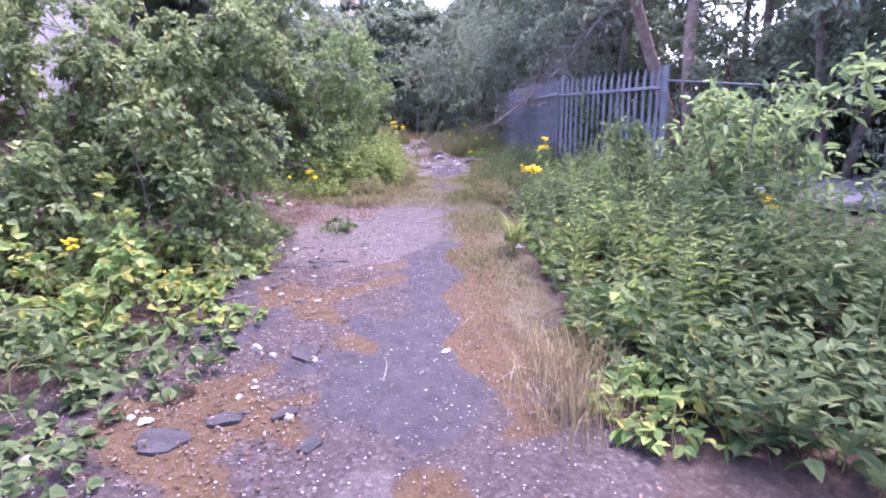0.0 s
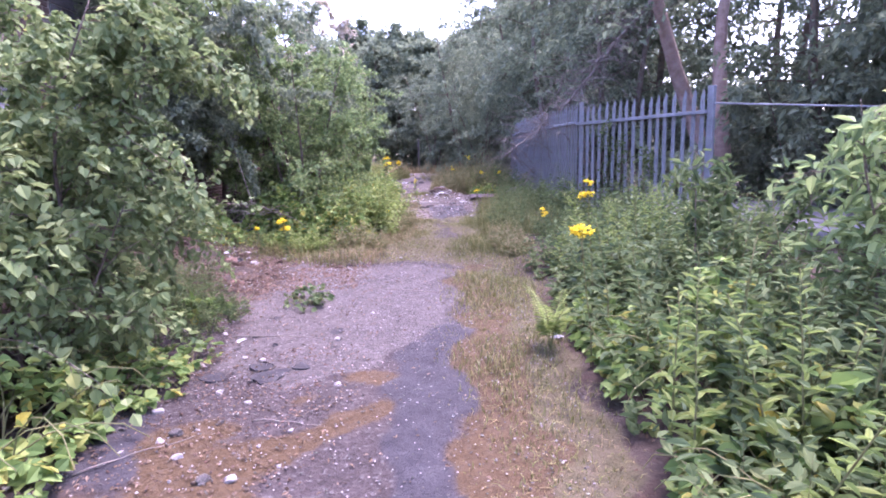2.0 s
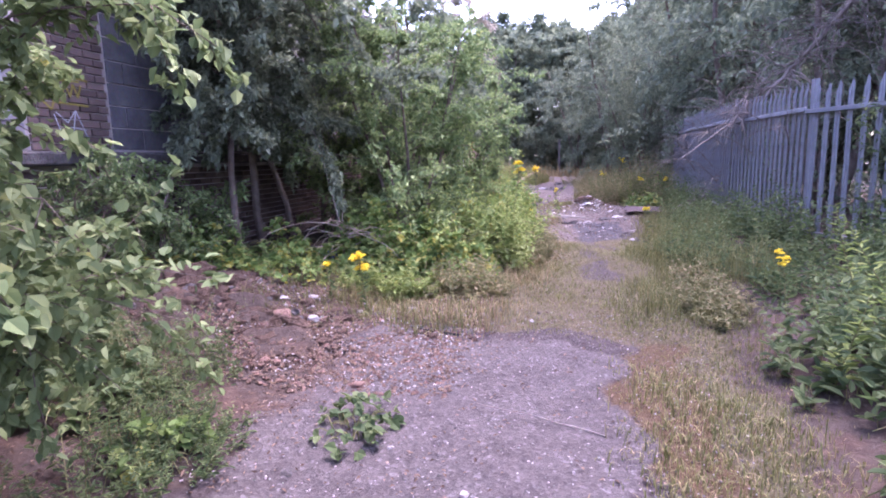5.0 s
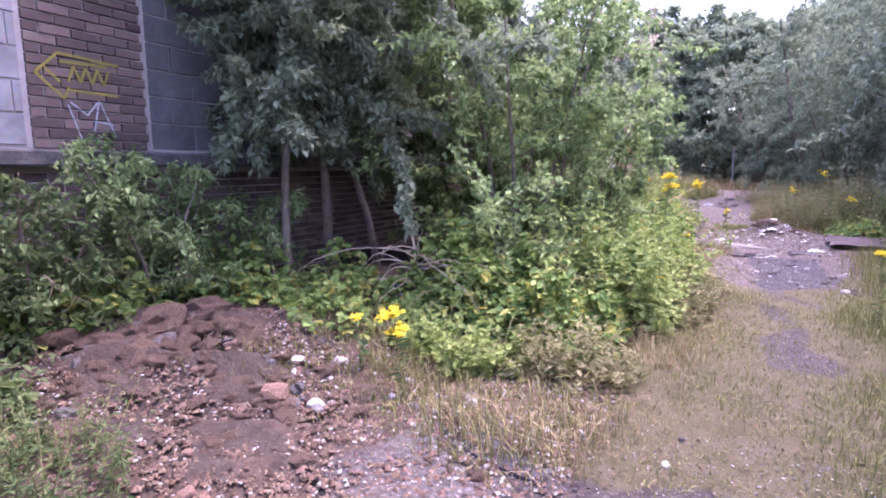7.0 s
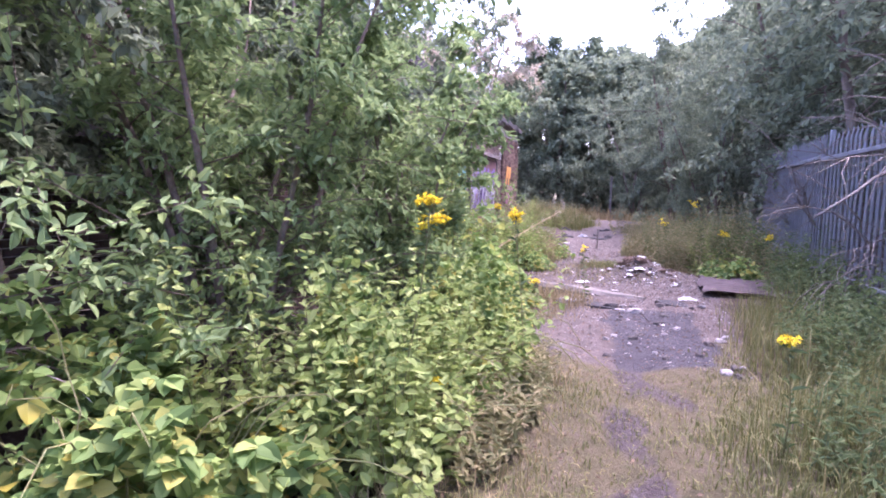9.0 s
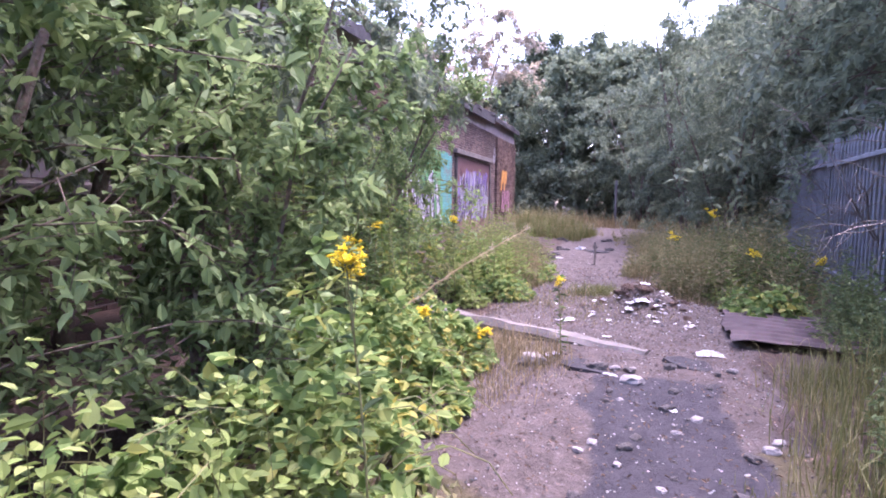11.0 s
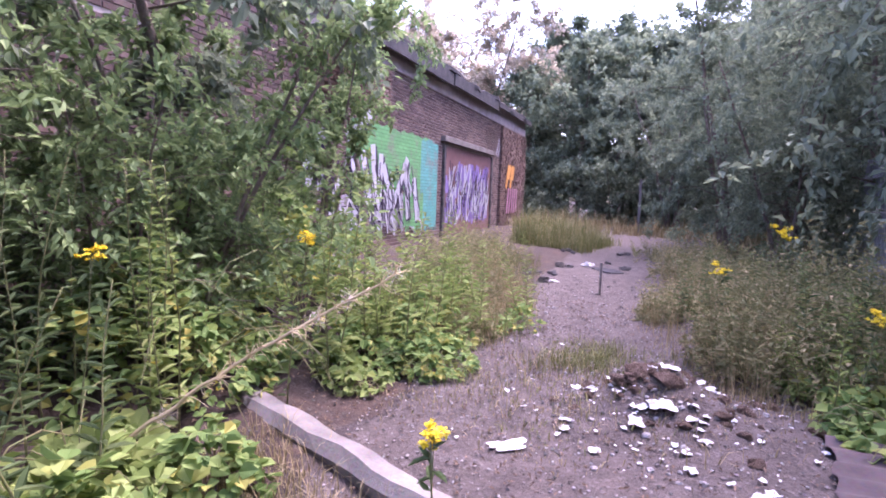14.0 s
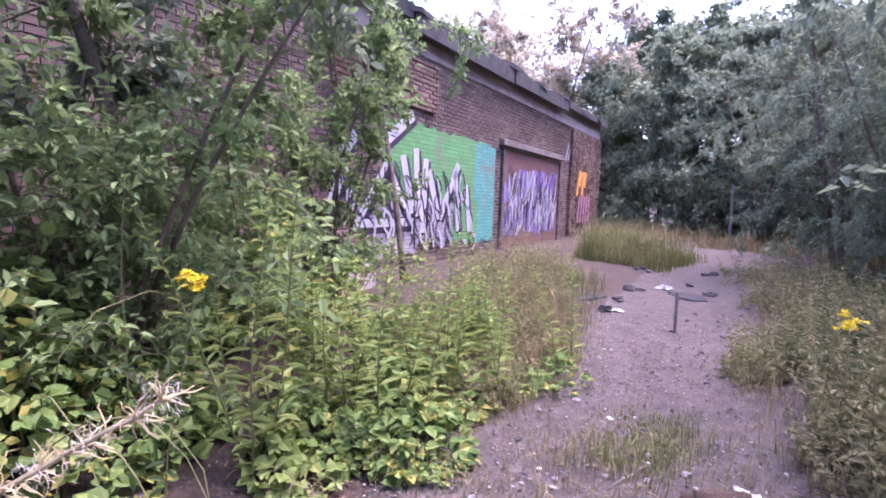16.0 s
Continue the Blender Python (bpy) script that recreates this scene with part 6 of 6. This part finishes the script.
    for i in range(2, 19):
        for _ in range(9):
            tw = bent(line[i], rng.normal(0, 1, 3) * [1, 0.9, 0.6] + [-0.4, -0.1, -0.2], rng.uniform(0.5, 1.7), 8, 0.6, 0.24)
            chunks.append(tube(tw, np.linspace(0.010, 0.002, 9), 4))
            for _ in range(2):
                j = int(rng.integers(2, 7))
                chunks.append(tube(bent(tw[j], rng.normal(0, 1, 3) + [-0.3, 0, -0.3], rng.uniform(0.2, 0.6), 5, 0.4, 0.25), np.linspace(0.005, 0.0015, 6), 3))
    v, f = joined(chunks)
    tagged(child("twig_mass", mesh_of("twig_mass", v, f, DEADWOOD, True), br), kind="stuff")
    # leafless brush leaning through and over the far fence bays
    for bx, by, h in ((2.9, 16.4, 3.0), (2.75, 18.6, 3.2), (2.9, 20.9, 2.8), (3.3, 14.3, 3.3)):
        reseed(bx, by, h)
        brush = tagged(new("bare_brush"), "leafless grey brush leaning over the palisade fence", "bush", "bare brush by the fence")
        brush.location = (bx, by, float(gz(bx, by)) - 0.05)
        chunks = []
        for _ in range(11):
            a = rng.uniform(0, 6.3)
            stem = bent((0.1 * math.cos(a), 0.1 * math.sin(a), 0), (0.35 * math.cos(a) - 0.22, 0.5 * math.sin(a) - 0.1, 1), h * rng.uniform(0.6, 1.05), 9, 0.35, 0.1)
            chunks.append(tube(stem, np.linspace(0.016, 0.004, 10), 5))
            for _ in range(9):
                j = int(rng.integers(3, 9))
                tw = bent(stem[j], unit(stem[j] - stem[j - 1]) + rng.normal(0, 0.6, 3), rng.uniform(0.4, 1.1), 6, 0.5, 0.2)
                chunks.append(tube(tw, np.linspace(0.006, 0.0018, 7), 3))
        v, f = joined(chunks)
        tagged(child("twig_mass", mesh_of("twig_mass", v, f, DEADWOOD, True), brush), kind="stuff")
    reseed(3, 5)
    # bindweed climbing the nearest fence bay
    for k, top in ((0.3, 1.75), (0.42, 1.45), (0.62, 1.2)):
        reseed(k, top)
        cx, cy = 2.5 + (3.71 - 2.5) * k - 0.06, 12.18 + (9.68 - 12.18) * k - 0.05
        vine = tagged(new("bindweed"), "green bindweed climbing the steel fence pales", "climber", "climbers on the fence")
        vine.location = (cx, cy, float(gz(cx, cy)))
        q = np.linspace(0, 1, 16)
        line = np.stack([0.06 * np.sin(q * 13), 0.05 * np.cos(q * 11) - 0.05, q * top + 0.05], 1)
        v, f = tube(line, np.linspace(0.004, 0.0015, 16), 4)
        child("stem", mesh_of("stem", v, f, STEM, True), vine)
        n = 240
        i = np.minimum((rng.random(n) ** 0.8 * 15).astype(int), 15)
        v, f = leaves(line[i] + rng.normal(0, 1, (n, 3)) * [0.07, 0.05, 0.05], rng.normal(0, 1, (n, 3)) + [-0.3, -0.5, -0.2], rng.uniform(0.03, 0.065, n), 0.7)
        tagged(child("foliage", mesh_of("foliage", v, f, HERB_OR_SHADE), vine), kind="stuff")
    reseed(7, 3)
    # bare twigs in the thicket
    tw = tagged(new("dead_bush"), "bare dead bush with pale crooked twigs", "bush")
    tw.location = (-2.85, 10.2, float(gz(-2.85, 10.2)))
    chunks = [tube(np.array([(0, 0, 0), (-0.1, 0.1, 0.5), (-0.25, 0.2, 0.95), (-0.42, 0.28, 1.5)]), [0.014, 0.012, 0.009, 0.004], 6)]
    for _ in range(26):
        a = rng.uniform(0, 6.3)
        chunks.append(tube(bent((0, 0, rng.uniform(0.2, 0.5)), (math.cos(a), math.sin(a), rng.uniform(-0.1, 0.7)), rng.uniform(0.5, 1.1), 7, 0.3, 0.15), np.linspace(0.007, 0.002, 8), 4))
    v, f = joined(chunks)
    child("twig_spray", mesh_of("twig_spray", v, f, PALEWOOD, True), tw)
    # dry flowered stalk leaning over the beam
    st = tagged(new("dead_stalk"), "long dry straw-coloured stalk with seed tufts leaning over", "stalk")
    pts = np.array([(-2.5, 15.42, 0.16), (-2.03, 15.53, 0.55), (-1.55, 15.66, 0.9), (-1.07, 15.79, 1.21)])
    k = np.linspace(0, 3, 25)
    line = np.stack([np.interp(k, range(4), pts[:, a]) for a in range(3)], 1) + rng.normal(0, 0.006, (25, 3))
    chunks = [tube(line, np.linspace(0.012, 0.005, 25), 6)]
    for i in range(4, 25):
        for _ in range(4 if i < 11 else 11):
            chunks.append(tube(bent(line[i], unit(line[i] - line[i - 1]) + rng.normal(0, 0.65, 3), rng.uniform(0.03, 0.09 if i > 10 else 0.14), 4, 0.2, 0.3), np.linspace(0.0024, 0.0009, 5), 3))
    v, f = joined(chunks)
    child("stalk", mesh_of("stalk", v, f, STRAW), st)
    n = 900
    at = line[np.array([24, 21, 19, 8, 4])][np.minimum(rng.integers(0, 7, n), 4) % 5]
    v, f = leaves(at + rng.normal(0, 0.02, (n, 3)), rng.normal(0, 1, (n, 3)), rng.uniform(0.01, 0.026, n), 0.09, simple=True)
    tagged(child("seed_tuft", mesh_of("seed_tuft", v, f, PAPPUS), st, "pale fluffy seed tuft"), kind="stuff")
    # broken wall stub and concrete lane beyond the bank
    bm = bmesh.new()
    for k in range(7):
        for q in range(3):
            box(bm, 0.42, 0.24, 0.13, pose(-0.43 + 0.43 * q + (0.2 if k % 2 else 0) + 0.02 * math.sin(k * 3 + q), 0.02 * math.cos(k * 5 + q), 0.06 + 0.135 * k, 0, 0, 3 * math.sin(k + q)), 0.012)
    me = bpy.data.meshes.new("wall_stub")
    bm.to_mesh(me)
    bm.free()
    me.materials.append(DARKSTONE)
    lay("wall_stub", me, 4.55, 5.3, "dark broken stub of old block wall", "wall stub", rz=35)
    ob = lay("pale_stone", kinds["pale_stone"][1], 4.45, 5.2, "pale stone lying on the broken wall stub", "stone")
    ob.matrix_basis = pose(4.4, 5.2, float(gz(4.55, 5.3)) + 1.02, 5, 8, 30)
    ob.scale = (0.14, 0.14, 0.14)
    bm = bmesh.new()
    box(bm, 3.2, 5.5, 0.12, pose(0, 0, 0.03, 0, 0, 0), 0.015)
    me = bpy.data.meshes.new("concrete_slab")
    bm.to_mesh(me)
    bm.free()
    me.materials.append(LANE)
    lay("concrete_slab", me, 5.9, 9.6, "grey concrete slab of a lane beyond the fence", "slab", rz=10, sink=0.05)
    # far post and small stake
    bm = bmesh.new()
    box(bm, 0.08, 0.08, 2.0, pose(0, 0, 0.95), 0.008)
    me = bpy.data.meshes.new("post")
    bm.to_mesh(me)
    bm.free()
    me.materials.append(CONCRETE)
    lay("concrete_post", me, -1.5, 35.6, "lone pale concrete post at the end of the track", "post")
    bm = bmesh.new()
    box(bm, 0.03, 0.03, 0.5, pose(0, 0, 0.2, 2), 0.004)
    me = bpy.data.meshes.new("stake")
    bm.to_mesh(me)
    bm.free()
    me.materials.append(DEADWOOD)
    lay("stake", me, -1.0, 21.6, "short rusty stake beside the path", "stake")
    # cable beyond the fence
    v, f = tube(np.array([(3.75, 9.6, 2.0), (5.0, 8.8, 1.86), (6.4, 7.9, 1.72), (8.2, 6.9, 1.6)]), 0.014, 6)
    rail = tagged(new("barrier"), "grey tubular barrier rail on leaning posts", "barrier")
    child("rail", mesh_of("rail", v, f, STEEL, True), rail)
    for x, y, z in ((8.0, 7.0, 1.62),):
        v, f = tube(np.array([(x, y, float(gz(x, y)) - 0.1), (x, y, z)]), 0.04, 8)
        child("post", mesh_of("post", v, f, STEEL, True), rail)


build_clutter()

# ---- nearest bricks, one by one ----
def near_masonry():
    shared = {}
    for y, z, l, h in near_bricks:
        key = round(l, 3)
        if key not in shared:
            v, f = wall_boxes([(0, 0, l, h)], 0.016)
            shared[key] = mesh_of("brick", v, f, BRICK)
        child("brick", shared[key], wall, m=pose(rng.uniform(-0.002, 0.003), y, z))


near_masonry()
